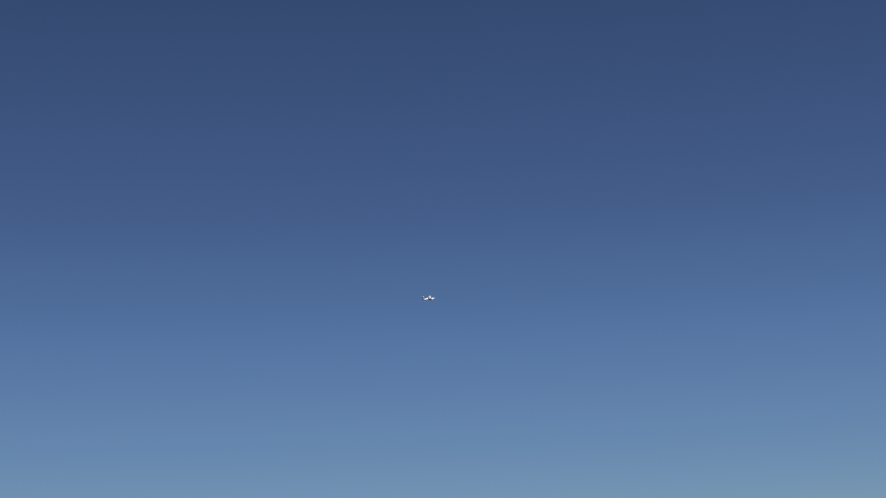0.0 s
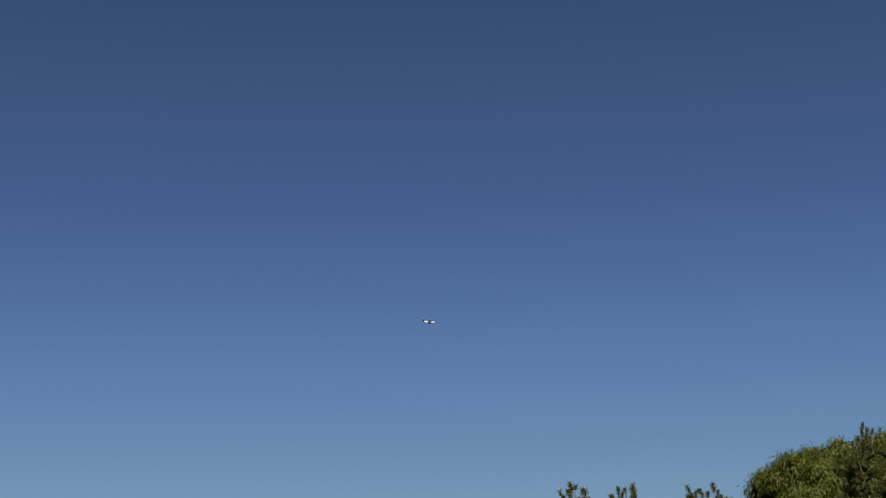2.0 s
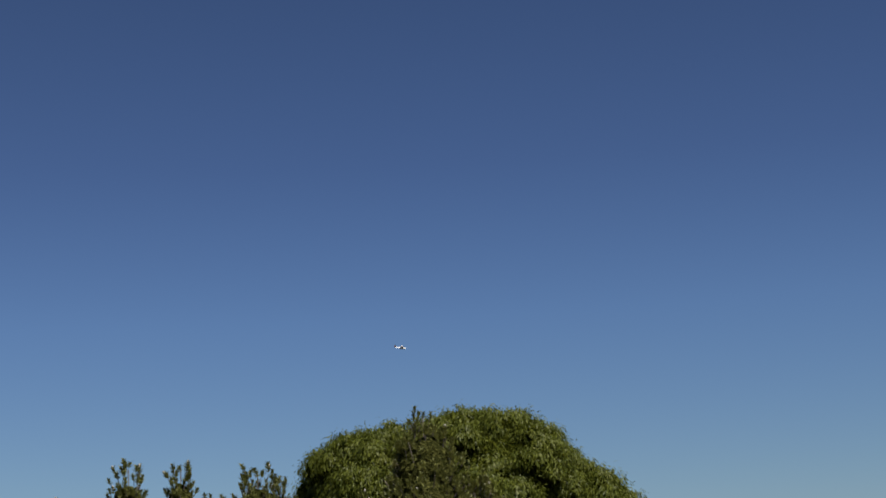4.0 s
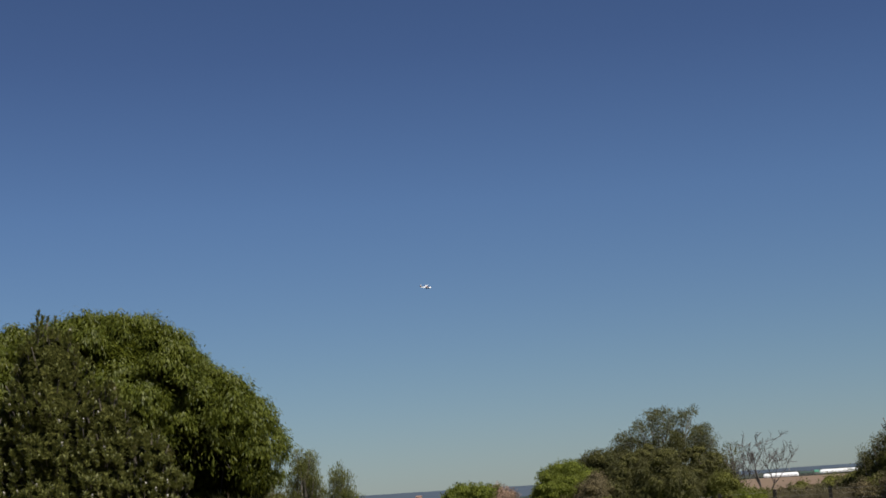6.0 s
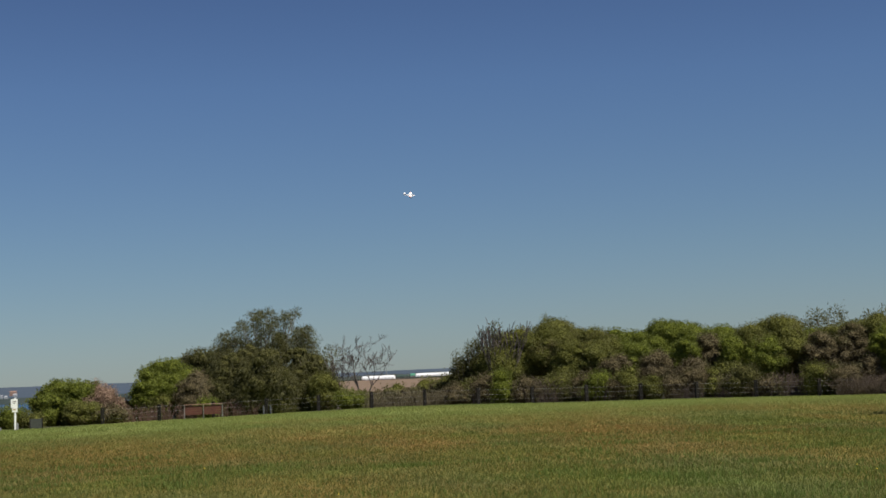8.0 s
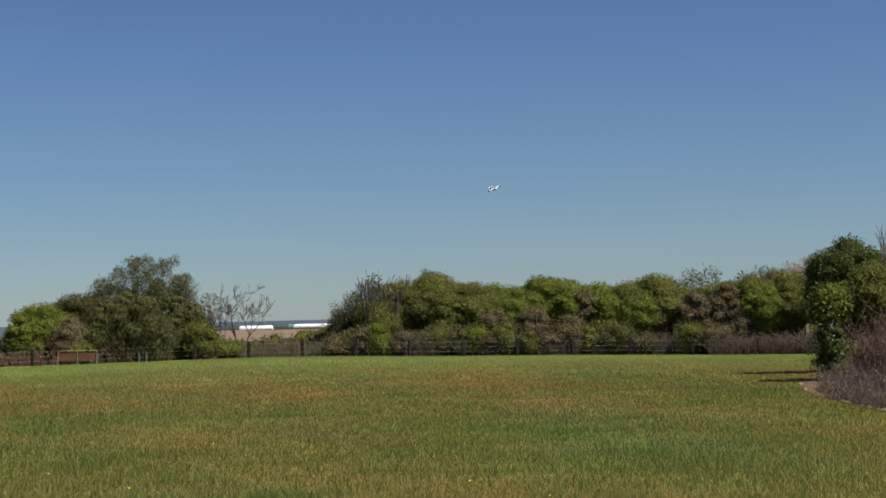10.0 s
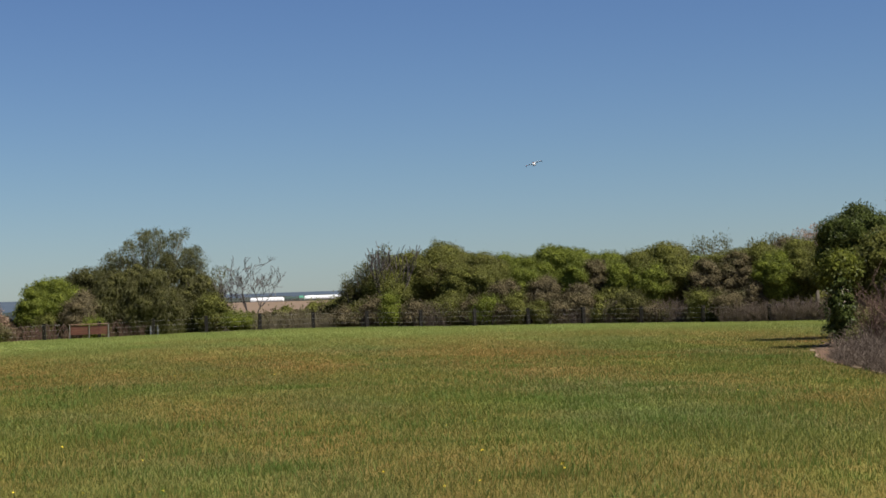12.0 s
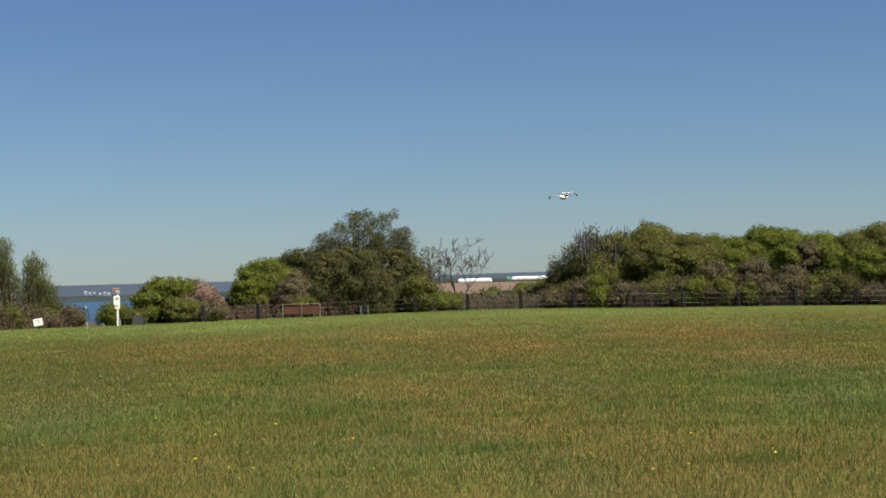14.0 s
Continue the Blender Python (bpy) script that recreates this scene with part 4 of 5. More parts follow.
    # open trees behind
    leggy_tree(-16.2, 107, 5.05, 3.0, 51, M_GREY, "grey-green open tree with pale limbs behind the hedge", 5, 30, 0.40, (0.15, 0.05), 16, 0.45, upright=0.5)
    leggy_tree(-14.8, 108, 4.7, 1.8, 52, M_GREY, "grey-green open tree with pale limbs behind the hedge", 3, 14, 0.3, (0.15, 0.05), 14, 0.45, upright=0.5)
    leggy_tree(-19.6, 103, 5.4, 2.2, 53, M_PINK, "dry pinkish leafed small tree behind the hedge", 3, 30, 0.36, (0.12, 0.045), 24, 0.4)
    leggy_tree(-18.2, 103, 5.0, 4.0, 54, M_AIRY, "dull green open tree behind the hedge", 5, 30, 0.34, (0.14, 0.05), 12, 0.5, upright=0.6)


def tufted_tree(az, r, tufts, seed, mat, label, leaf, dens, clump, knees, name="tall_open_tree", flat=0.75):
    """A tree of bare forking limbs, each to a loose tuft: (across, height, size)."""
    rng = random.Random(seed)
    nrng = np.random.default_rng(seed)
    x, y, z = polar(az, r)
    o = thing(name, pose(x, y, z - 0.05, 0, 0, az), label, "tree")
    forks = []
    for kx, kz in knees:
        k = Vector((kx, rng.gauss(0, .5), kz))
        bm = bmesh.new()
        tube(bm, [(kx * .3, 0, 0), (kx * .7 + rng.gauss(0, .1), k.y * .6, kz * .55), k], [0.13, 0.10, 0.075], 7)
        part("trunk", bm, M_BARK, o)
        forks.append(k)
    lobes = []
    for tx, tz, size in tufts:
        tz *= 1.055
        for _ in range(3):
            tip = Vector((tx + rng.gauss(0, size * .42), rng.gauss(0, 0.9), tz + rng.gauss(0, size * .32)))
            k = min(forks, key=lambda q: (q - tip).length)
            mid = k.lerp(tip, 0.55) + Vector((rng.gauss(0, .12), rng.gauss(0, .1), rng.uniform(-.05, .2)))
            bm = bmesh.new()
            tube(bm, [k - Vector((0, 0, .04)), k.lerp(mid, .6), mid, tip], [0.05, 0.038, 0.028, 0.012], 5)
            part("limb", bm, M_BARK, o)
            t = size * rng.uniform(.30, .50)
            lobes.append((np.array(tip), np.array((t, t, t * flat))))
            lobes.append((np.array(mid.lerp(tip, .6)) + nrng.normal(size=3) * .15, np.array((t, t, t * flat)) * .6))
    v, f = foliage(nrng, lobes, dens, clump, leaf[0], leaf[1], 0.2, 0.15, low=-0.9)
    cloud("crown", v, f, mat, o)
    return o


def build_middle_group():
    bush(6.35, 100, 3.7, 3.55, M_DOME, "bright green rounded shrub beside the tall tree", 201, "domed_shrub", base=0.08, group=HEDGE, lumps=17, lump=0.22, face=0.9, proud=0.62, leaf=(0.10, 0.052), dens=34, spread=0.13)
    bush(6.95, 99, 1.9, 2.9, M_DOME, "bright green rounded shrub beside the tall tree", 207, "domed_shrub", base=0.05, group=HEDGE, lumps=17, lump=0.22, face=0.9, proud=0.62, leaf=(0.10, 0.052), dens=34, spread=0.13)
    bush(5.35, 98, 2.3, 2.85, M_BROWN, "grey-brown dry shrub behind the bench", 202, "dry_shrub", base=0.05, lumps=17, lump=0.22, face=0.9, proud=0.62, leaf=(0.10, 0.052), dens=34, spread=0.13)
    bush(5.2, 104, 3.2, 4.35, M_AIRY, "dark dull green shrub behind the dry one", 203, "shrub", base=0.1)
    bush(4.95, 96.2, 1.3, 1.25, M_DOME, "low bright green shrub behind the bench", 204, "low_shrub", base=0.0, trunk=False)
    tufted_tree(2.85, 101, ((-2.7, 4.2, .62), (-3.2, 3.6, .6), (-1.9, 4.4, .5), (-1.6, 5.1, .5), (-0.8, 5.5, .55), (-0.1, 5.75, .55), (0.5, 5.2, .5), (1.1, 5.55, .5), (1.7, 5.5, .42), (0.8, 4.5, .6), (1.7, 4.6, .5),
                           (2.4, 4.6, .55), (2.7, 4.0, .5), (-0.6, 4.4, .6), (-2.2, 3.3, .8), (-1.0, 3.5, .7), (0.3, 3.6, .8), (1.4, 3.6, .75), (2.4, 3.3, .7), (-3.4, 2.7, .7), (-1.2, 2.5, .8), (2.9, 2.6, .5), (-2.6, 3.8, .6), (-1.6, 4.0, .6), (-0.2, 4.9, .5), (0.5, 4.2, .6), (1.5, 4.2, .6), (2.2, 3.9, .55), (-3.0, 3.1, .6)), 210, M_GREY,
                "tall open dull-green tree with many thin bare limbs", (0.16, 0.032), 74, 10, ((-1.4, 2.0), (-0.5, 2.4), (0.5, 2.3), (1.5, 2.1)))
    for k, (az, r, w, h) in enumerate(((2.9, 97.8, 3.2, 3.7), (1.9, 98.6, 2.6, 3.8), (4.0, 99.0, 2.9, 3.7), (3.6, 99.6, 2.6, 4.2), (1.35, 98.8, 2.0, 3.4), (2.5, 97.2, 1.9, 2.7), (4.5, 98.3, 1.6, 2.4))):
        bush(az, r, w, h, M_AIRY, "feathery drooping dull green foliage under the tall tree", 211 + 20 * k, "drooping_shrub", base=0.02, droop=1.9, leaf=(0.30, 0.026), lumps=40, lump=0.13, dens=24, face=0.5, proud=0.35, spread=0.26)
    bush(0.95, 97.5, 1.9, 2.3, M_OLIVE, "mid green shrub beside the tall tree", 214, "shrub", base=0.02)
    leggy_tree(0.85, 101, 3.9, 1.9, 215, M_AIRY, "small dark open tree beside the bare tree", 3, 16, 0.36, (0.16, 0.045), 15, 0.4)
    bare_tree(0.42, 99.5, 4.0, 216, "slim bare grey stems beside the tall tree", M_DEADWOOD, stems=2, depth=4, radius=0.045)
    bare_tree(-0.2, 98.0, 4.55, 254, "leafless grey tree with spreading fine twigs", M_DEADWOOD, lean=(0.12, 0), stems=2, depth=5, radius=0.075, thin=0.012, wide=0.85)
    bush(0.15, 96.2, 2.1, 1.15, M_DOME, "low bright green shrub at the fence", 219, "low_shrub", base=0.0, trunk=False, lumps=8)
    bush(-0.35, 97.5, 1.6, 1.0, M_OLIVE, "low olive shrub at the fence", 220, "low_shrub", base=0.0, trunk=False)
    rng = random.Random(4)
    for k in range(9):
        az = -0.9 - 0.31 * k
        m = (M_BROWN, M_GREY, M_OLIVE)[k % 3]
        bush(az, 97.8 + rng.uniform(-.8, 2.5), rng.uniform(0.9, 1.5), rng.uniform(0.9, 1.55) + 0.05 * k, m, "low open scrub bush behind the wires", 230 + k, "low_scrub", group="low scrub at the fence", base=0.0, trunk=False, dens=9, clump=7)
    for k in range(5):
        thicket(-0.75 - 0.62 * k, 95.9 + 0.3 * (k % 2), 1.5, 0.95 + 0.12 * (k % 3), 245 + k, "pale dry reedy scrub behind the wires", M_REED, 110, 1.0, 0.009, flare=0.35)
    for k in range(12):
        bush(7.7 - 0.62 * k, 98.5 + rng.uniform(0, 2.5), 1.9, rng.uniform(1.2, 1.9), (M_BROWN, M_AIRY, M_OLIVE)[k % 3], "low brown-green scrub under the trees", 270 + k, "low_scrub", group="low scrub at the fence", base=0.0, trunk=False)
    for k, az in enumerate((6.2, 4.1, 7.5, 8.3, 9.1)):
        thicket(az, 96.9 + 0.2 * k, 2.8, 1.0, 255 + k, "low red-brown twiggy scrub behind the fence", M_TWIG_RED, 90, 1.0)


def build_left_group():
    bush(9.55, 97.5, 3.4, 2.9, M_DOME, "green and brown rounded shrub at the shore", 301, "domed_shrub", base=0.03, lumps=17, lump=0.22, face=0.9, proud=0.62, leaf=(0.10, 0.052), dens=34, spread=0.13)
    bush(10.35, 97.0, 2.1, 2.2, M_DOME, "bright green shrub at the shore", 302, "shrub", base=0.03, lumps=17, lump=0.22, face=0.9, proud=0.62, leaf=(0.10, 0.052), dens=34, spread=0.13)
    bush(8.75, 97.2, 2.4, 2.75, M_PINK, "dry pinkish-brown shrub at the shore", 303, "dry_shrub", base=0.0, leaf=(0.09, 0.04), dens=34, face=0.8)
    bush(8.15, 97.5, 1.8, 1.6, M_PINK, "dry pinkish-brown shrub at the shore", 304, "dry_shrub", base=0.0, leaf=(0.12, 0.04))
    bush(9.2, 95.4, 2.4, 1.35, M_OLIVE, "low brown-olive shrub at the shore", 305, "low_shrub", base=0.0, trunk=False, lumps=17, lump=0.22, face=0.9, proud=0.62, leaf=(0.10, 0.052), dens=34, spread=0.13)
    bush(8.3, 95.2, 2.2, 1.1, M_BROWN, "low brown shrub at the shore", 306, "low_shrub", base=0.0, trunk=False)
    bush(11.45, 94.5, 1.9, 1.35, M_DOME, "low green shrub behind the white sign", 307, "low_shrub", base=0.0, trunk=False)
    bush(10.9, 93.8, 1.4, 0.95, M_OLIVE, "low olive shrub behind the white sign", 308, "low_shrub", base=0.0, trunk=False)
    rng = random.Random(14)
    for k in range(10):
        az = 12.95 + 0.5 * k
        x = -90 * math.sin(radians(az))
        r = math.hypot(x, fence_y(x)) + 2.0
        bush(az, r + rng.uniform(0, .8), rng.uniform(1.3, 1.8), rng.uniform(0.95, 1.4), (M_BROWN, M_OLIVE, M_BROWN)[k % 3], "low brown scrub bush at the lawn's edge", 320 + k, "low_scrub", group="low scrub at the fence", base=0.0, trunk=False)
        thicket(az + 0.2, r - 0.4, 1.5, 0.9, 340 + k, "low red-brown twiggy scrub behind the fence", M_TWIG_RED, 60, 0.8)
    fine = "slim grey-green shrub with feathery upright sprays"
    for k, (az, h, w, tips) in enumerate(((14.1, 3.95, 1.5, 44), (13.75, 2.7, 1.3, 30), (15.35, 5.2, 2.1, 64), (14.85, 3.6, 1.2, 30), (16.6, 4.0, 1.8, 44))):
        leggy_tree(az, 95 - 0.2 * k, h, w, 311 + k, M_BANKSIA, fine, 4, tips, 0.15, (0.24, 0.026), 40, 0.10, "feathery_shrub", 1.2, droop=-1.6)
    for k, (az, w, h) in enumerate(((14.1, 1.7, 2.0), (15.3, 2.2, 2.6), (16.5, 2.4, 2.6), (13.5, 1.5, 1.35))):
        bush(az, 95.6, w, h, M_BANKSIA, "grey-green feathery shrub at the lawn's edge", 331 + k, "feathery_shrub", base=0.0, trunk=False, leaf=(0.22, 0.03), droop=-1.1, lumps=22, lump=0.2)
    build_dome_tree()


def build_dome_tree():
    """A wide umbrella crown of drooping leaves, with stiff-leaved trees before and beside it."""
    rng = np.random.default_rng(400)
    x, y, z = polar(22.2, 50)
    o = thing("large_dome_tree", pose(x, y, z - 0.05, 0, 0, 22.2), "large bright green tree with a dense domed drooping crown", "tree")
    lobes = []
    for c, r, n in (((0.25, 0, 4.68), (3.5, 3.4, 3.08), 90), ((-3.1, 0.3, 4.7), (2.3, 2.4, 2.55), 44), ((-1.9, -0.2, 5.7), (1.7, 1.7, 1.8), 20),
                    ((3.1, -0.2, 3.7), (2.05, 2.3, 2.3), 44), ((4.25, -0.3, 3.1), (1.05, 1.6, 1.6), 20)):
        lobes += lobes_of(rng, c, r, n, 0.60, 0.45)

    def hollow(p):
        # shaded gaps under the overhanging boughs, open to the lawn side
        return p[1] < 0.9 and ((-5.2 < p[0] < -4.0 and p[2] < 5.1) or (1.6 < p[0] < 4.1 and p[2] < 3.8 + 0.35 * math.sin(3 * p[0])))

    bones = [q for q in lobes if max(q[1]) < 0.9 and q[0][2] > 4.6]
    trunk_and_limbs(o, random.Random(4), 2.3, 0.24, bones, 26, M_BARK)
    lobes = [q for q in lobes if max(q[1]) > 0.9 or not hollow(q[0])]
    v, f = foliage(rng, lobes, 46, 13, 0.145, 0.034, 0.15, 2.3, 0.5, -0.5, 0.7)
    quads = v.reshape(-1, 4, 3)
    quads = quads[[not hollow(q[0]) or k % 5 == 0 for k, q in enumerate(quads)]]
    v, f = quads.reshape(-1, 3), np.arange(len(quads) * 4).reshape(-1, 4)
    crown = cloud("crown", v, f, M_TALL, o)
    # dark low lobes at the back stand in for the shade in the hollows
    heart = [(np.array(c), np.array(r)) for c, r in (((0.3, 0.4, 5.7), (3.5, 3.2, 2.5)), ((-3.0, 0.6, 5.85), (2.2, 2.1, 1.6)), ((3.3, 0.5, 4.8), (1.9, 1.9, 1.5)), ((4.4, 0.5, 3.2), (0.9, 1.2, 1.9)), ((2.6, 1.6, 2.6), (2.4, 1.0, 2.6)), ((-4.5, 1.5, 3.0), (1.3, 1.1, 3.0)), ((0.6, 1.9, 3.0), (4.4, 1.5, 3.0)), ((-3.6, 1.9, 3.2), (2.1, 1.4, 3.0)))]
    heart += [q for q in lobes if max(q[1]) < 0.9 and q[0][2] > 5.2]
    part("inner_foliage", inner_mass(heart, 4.0), INNER_SHADED[M_TALL.name], crown, "inner leaves and twigs, tint darkened for shade")
    # bare twigs hanging in the shade
    trng = random.Random(7)
    for _ in range(16):
        a = Vector((trng.uniform(1.2, 4.6), trng.uniform(-0.4, 1.4), trng.uniform(3.9, 4.7)))
        b = a + Vector((trng.gauss(0.2, .5), trng.gauss(-.3, .3), -trng.uniform(0.7, 1.9)))
        bm = bmesh.new()
        tube(bm, [a, a.lerp(b, .5) + Vector((trng.gauss(0, .12), 0, 0)), b], [0.028, 0.02, 0.009], 5)
        part("limb", bm, M_DEADWOOD, o)
    label = "grey-green stiff-leaved banksia tree in front of the dome tree"
    rosette_tree(23.75, 46.5, 7.6, 3.3, 411, label, 1500, 1.5)
    rosette_tree(21.9, 45.5, 5.6, 2.2, 412, label, 800, 1.6)
    rosette_tree(20.4, 45.0, 4.2, 1.8, 413, label, 600, 1.6)
    rosette_tree(25.9, 46.0, 5.3, 1.7, 414, label, 600, 1.6)
    label = "grey-green stiff-leaved banksia tree beside the dome tree"
    for k, (az, h, w, n) in enumerate(((29.5, 6.5, 1.5, 620), (28.75, 6.1, 0.9, 340), (28.4, 5.5, 0.75, 300), (31.0, 5.8, 0.9, 300), (32.1, 6.75, 1.0, 420), (33.85, 6.75, 1.2, 460), (36.2, 5.7, 1.4, 380), (30.4, 4.6, 1.7, 400), (28.3, 4.4, 1.0, 260))):
        rosette_tree(az, 50, h, w, 440 + k, label, n, 3.2)
    rng = random.Random(46)
    for k in range(15):
        az = 16.4 + 0.85 * k
        bush(az, 49.2 - 0.1 * k, 1.5, rng.uniform(1.8, 2.5), (M_AIRY, M_BANKSIA, M_AIRY)[k % 3], "dull green upright scrub at the foot of the large tree", 460 + k, "low_scrub", group="low scrub at the fence", base=0.0, trunk=False, leaf=(0.14, 0.022), droop=-1.2)
        if k % 2:
            thicket(az + 0.3, 48.6, 1.2, rng.uniform(1.6, 2.3), 480 + k, "upright red-brown twiggy scrub under the large tree", M_TWIG_RED, 70, 0.7, 0.006, flare=0.3)


def rosette_tree(az, r, h, half, seed, label, count, pointed=1.0):
    """Upright forking tree whose twigs end in stiff whorls of leaves, with pale flower spikes."""
    rng = random.Random(seed)
    nrng = np.random.default_rng(seed)
    x, y, z = polar(az, r)
    o = thing("stiff_leaved_tree", pose(x, y, z - 0.05, 0, 0, az), label, "tree", "stiff-leaved trees")
    bm = bmesh.new()
    tube(bm, [(0, 0, -0.1), (0.05, 0.02, h * 0.3), (-0.04, 0, h * 0.62), (0.02, 0, h * 0.96)], [0.13, 0.10, 0.06, 0.015], 8)
    part("trunk", bm, M_BARK, o)
    for k in range(16):
        q = rng.uniform(0.12, 0.7)
        a = rng.uniform(0, 2 * math.pi)
        reach = half * (1 - q) ** (0.8 / pointed) * rng.uniform(0.3, 0.6)
        foot, tip = Vector((0, 0, h * q)), Vector((reach * math.cos(a), reach * math.sin(a), h * min(0.95, q + 0.22)))
        bm = bmesh.new()
        tube(bm, [foot, foot.lerp(tip, 0.5) - Vector((0, 0, 0.08)), tip], [0.05, 0.035, 0.014], 5)
        part("limb", bm, M_BARK, o)
    at, way, facing = [], [], []
    twigs, spots = bmesh.new(), []
    for k in range(count):
        q = 1 - (1 - rng.random()) ** (1 / (1 + 1 / pointed))
        a = rng.uniform(0, 2 * math.pi)
        edge = half * max(0.03, 1 - q) ** (1 / pointed) * (0.88 + 0.12 * math.sin(3 * a + 7 * q + seed))
        d = edge * math.sqrt(rng.uniform(0.45, 1.0))
        p = Vector((d * math.cos(a), d * math.sin(a), h * (0.04 + 0.94 * q) + rng.uniform(-0.15, 0.12)))
        axis = Vector((0.45 * math.cos(a) * d / half + rng.gauss(0, .18), 0.45 * math.sin(a) * d / half + rng.gauss(0, .18), 1)).normalized()
        low = p - axis * rng.uniform(0.15, 0.32) - Vector((p.x, p.y, 0)) * 0.08
        tube(twigs, [low, low.lerp(p, .5) + Vector((rng.gauss(0, .02), rng.gauss(0, .02), 0)), p], [0.011, 0.008, 0.006], 3)
        for lift, m in ((0.0, 9), (0.055, 8), (0.105, 7)):
            for i in range(m):
                b = 2 * math.pi * (i + rng.random()) / m
                side = Vector((math.cos(b), math.sin(b), 0.25 + 7 * lift)).normalized()
                at.append(p + axis * lift)
                way.append(axis * 0.5 + side)
                facing.append(axis)
        if rng.random() < 0.07:
            spots.append((p + axis * 0.12, axis))
    v, f = leaf_quads(nrng, np.array(at), np.array(way), 0.145, 0.042, np.array(facing), 0.85, 0.1)
    crown = cloud("crown", v, f, M_BANKSIA, o)
    tagged(part("twig", twigs, M_DEADWOOD, crown), kind="stuff")
    core = [(np.array((0, 0, h * q)), np.array((half * max(0.1, 1 - q) ** (1 / pointed) * 0.8,) * 2 + (h * 0.16,))) for q in (0.14, 0.3, 0.46, 0.62, 0.76)]
    part("inner_foliage", inner_mass(core, seed), INNER_SHADED[M_BANKSIA.name], crown, "inner leaves and twigs, tint darkened for shade")
    bm = bmesh.new()
    tube(bm, [(0, 0, 0), (0, 0, 0.02), (0, 0, 0.10), (0, 0, 0.125)], [0.012, 0.028, 0.028, 0.010], 7)
    spike = None
    for p, axis in spots:
        if spike is None:
            spike = ob = part("flower_spike", bm, M_SPIKE, o, "pale grey spent flower spike")
        else:
            ob = new("flower_spike", spike.data)
            ob.parent = o
        ob.matrix_local = Matrix.Translation(p) @ axis.to_track_quat("Z", "Y").to_matrix().to_4x4()
    if spike is None:
        bm.free()


def build_bed_plants():
    bush(-21.1, 52, 2.75, 4.1, M_DEEP, "dark green dense rounded tree in the planting bed", 501, "dark_tree", base=0.22, lumps=44, lump=0.17, proud=0.75, leaf=(0.07, 0.034), dens=60, clump=10, spread=0.10, category="tree", face=0.7)
    bush(-23.5, 52, 2.2, 3.1, M_DEEP, "dark green dense rounded tree in the planting bed", 507, "dark_tree", base=0.2, lumps=12, lump=0.2, leaf=(0.075, 0.038), dens=55, clump=10, spread=0.10, category="tree", face=0.7)
    bush(-20.45, 44.9, 0.8, 2.0, M_DEEP, "dark hanging foliage of a broad-leaved shrub", 508, "broad_leaved_shrub", base=0.04, lumps=12, lump=0.26, leaf=(0.095, 0.042), dens=46, clump=8, droop=0.9, depth=0.8, spread=0.12, face=0.6)
    bush(-20.5, 45.4, 1.15, 2.66, M_LIME, "yellow-green broad-leaved shrub in the planting bed", 502, "broad_leaved_shrub", base=0.48, lumps=12, lump=0.34, leaf=(0.095, 0.042), dens=46, clump=8, droop=0.7, depth=1.0, spread=0.1, face=0.7, low=-1.0)
    bush(-22.0, 46, 1.9, 3.15, M_OLIVE, "yellow-green broad-leaved shrub in the planting bed", 503, "broad_leaved_shrub", base=0.12, lumps=14, leaf=(0.085, 0.036), dens=50, clump=8, droop=0.6, spread=0.1, face=0.5)
    bush(-24.6, 47, 2.6, 3.4, M_DEEP, "dark green dense shrub in the planting bed", 504, "dark_shrub", base=0.05, leaf=(0.08, 0.04), dens=40, spread=0.1)
    thicket(-22.5, 40.5, 1.7, 2.05, 505, "dead red-brown twiggy bush in the planting bed", M_TWIG_RED, 150, 1.6, 0.0065, flare=0.5)
    thicket(-24.1, 37.5, 1.8, 2.2, 506, "dead red-brown twiggy bush in the planting bed", M_TWIG_RED, 150, 1.6, 0.0065, flare=0.5)
    for k, (az, r, w, h) in enumerate(((-20.75, 38.6, 0.8, 0.5), (-21.1, 37.0, 1.1, 0.6), (-21.6, 35.0, 1.3, 0.62), (-22.4, 33.0, 1.3, 0.60), (-23.2, 31.3, 1.2, 0.6), (-21.3, 39.5, 1.4, 0.8), (-22.2, 37.0, 1.4, 0.75), (-23.3, 34.5, 1.4, 0.7), (-20.95, 35.6, 0.9, 0.40), (-21.85, 32.9, 0.9, 0.42), (-22.6, 31.0, 0.9, 0.42), (-20.4, 37.9, 0.5, 0.28), (-21.3, 34.2, 0.8, 0.3), (-22.2, 31.7, 0.8, 0.32))):
        thicket(az, r, w, h, 510 + k, "low dead grey-brown brush in the planting bed", M_TWIG, 105, 1.2, 0.0062, flare=0.9)
    for k, (az, r) in enumerate(((-23.1, 31.5), (-21.9, 42.5), (-21.0, 44.5))):
        bush(az, r, 0.9, 0.5, M_OLIVE, "small green shrub in the planting bed", 520 + k, "small_shrub", base=0.0, trunk=False, leaf=(0.06, 0.026), dens=60, spread=0.08)
    for k, (az, h) in enumerate(((-22.85, 3.7), (-23.0, 4.4), (-23.2, 4.6), (-23.5, 4.2))):
        bare_tree(az, 42.5 + 0.3 * k, h, 531 + k, "tall bare purple-grey stems in the planting bed", M_TWIG, lean=(0.0, 0), wide=0.2, stems=1, depth=4, radius=0.028, name="bare_shrub", thin=0.008)
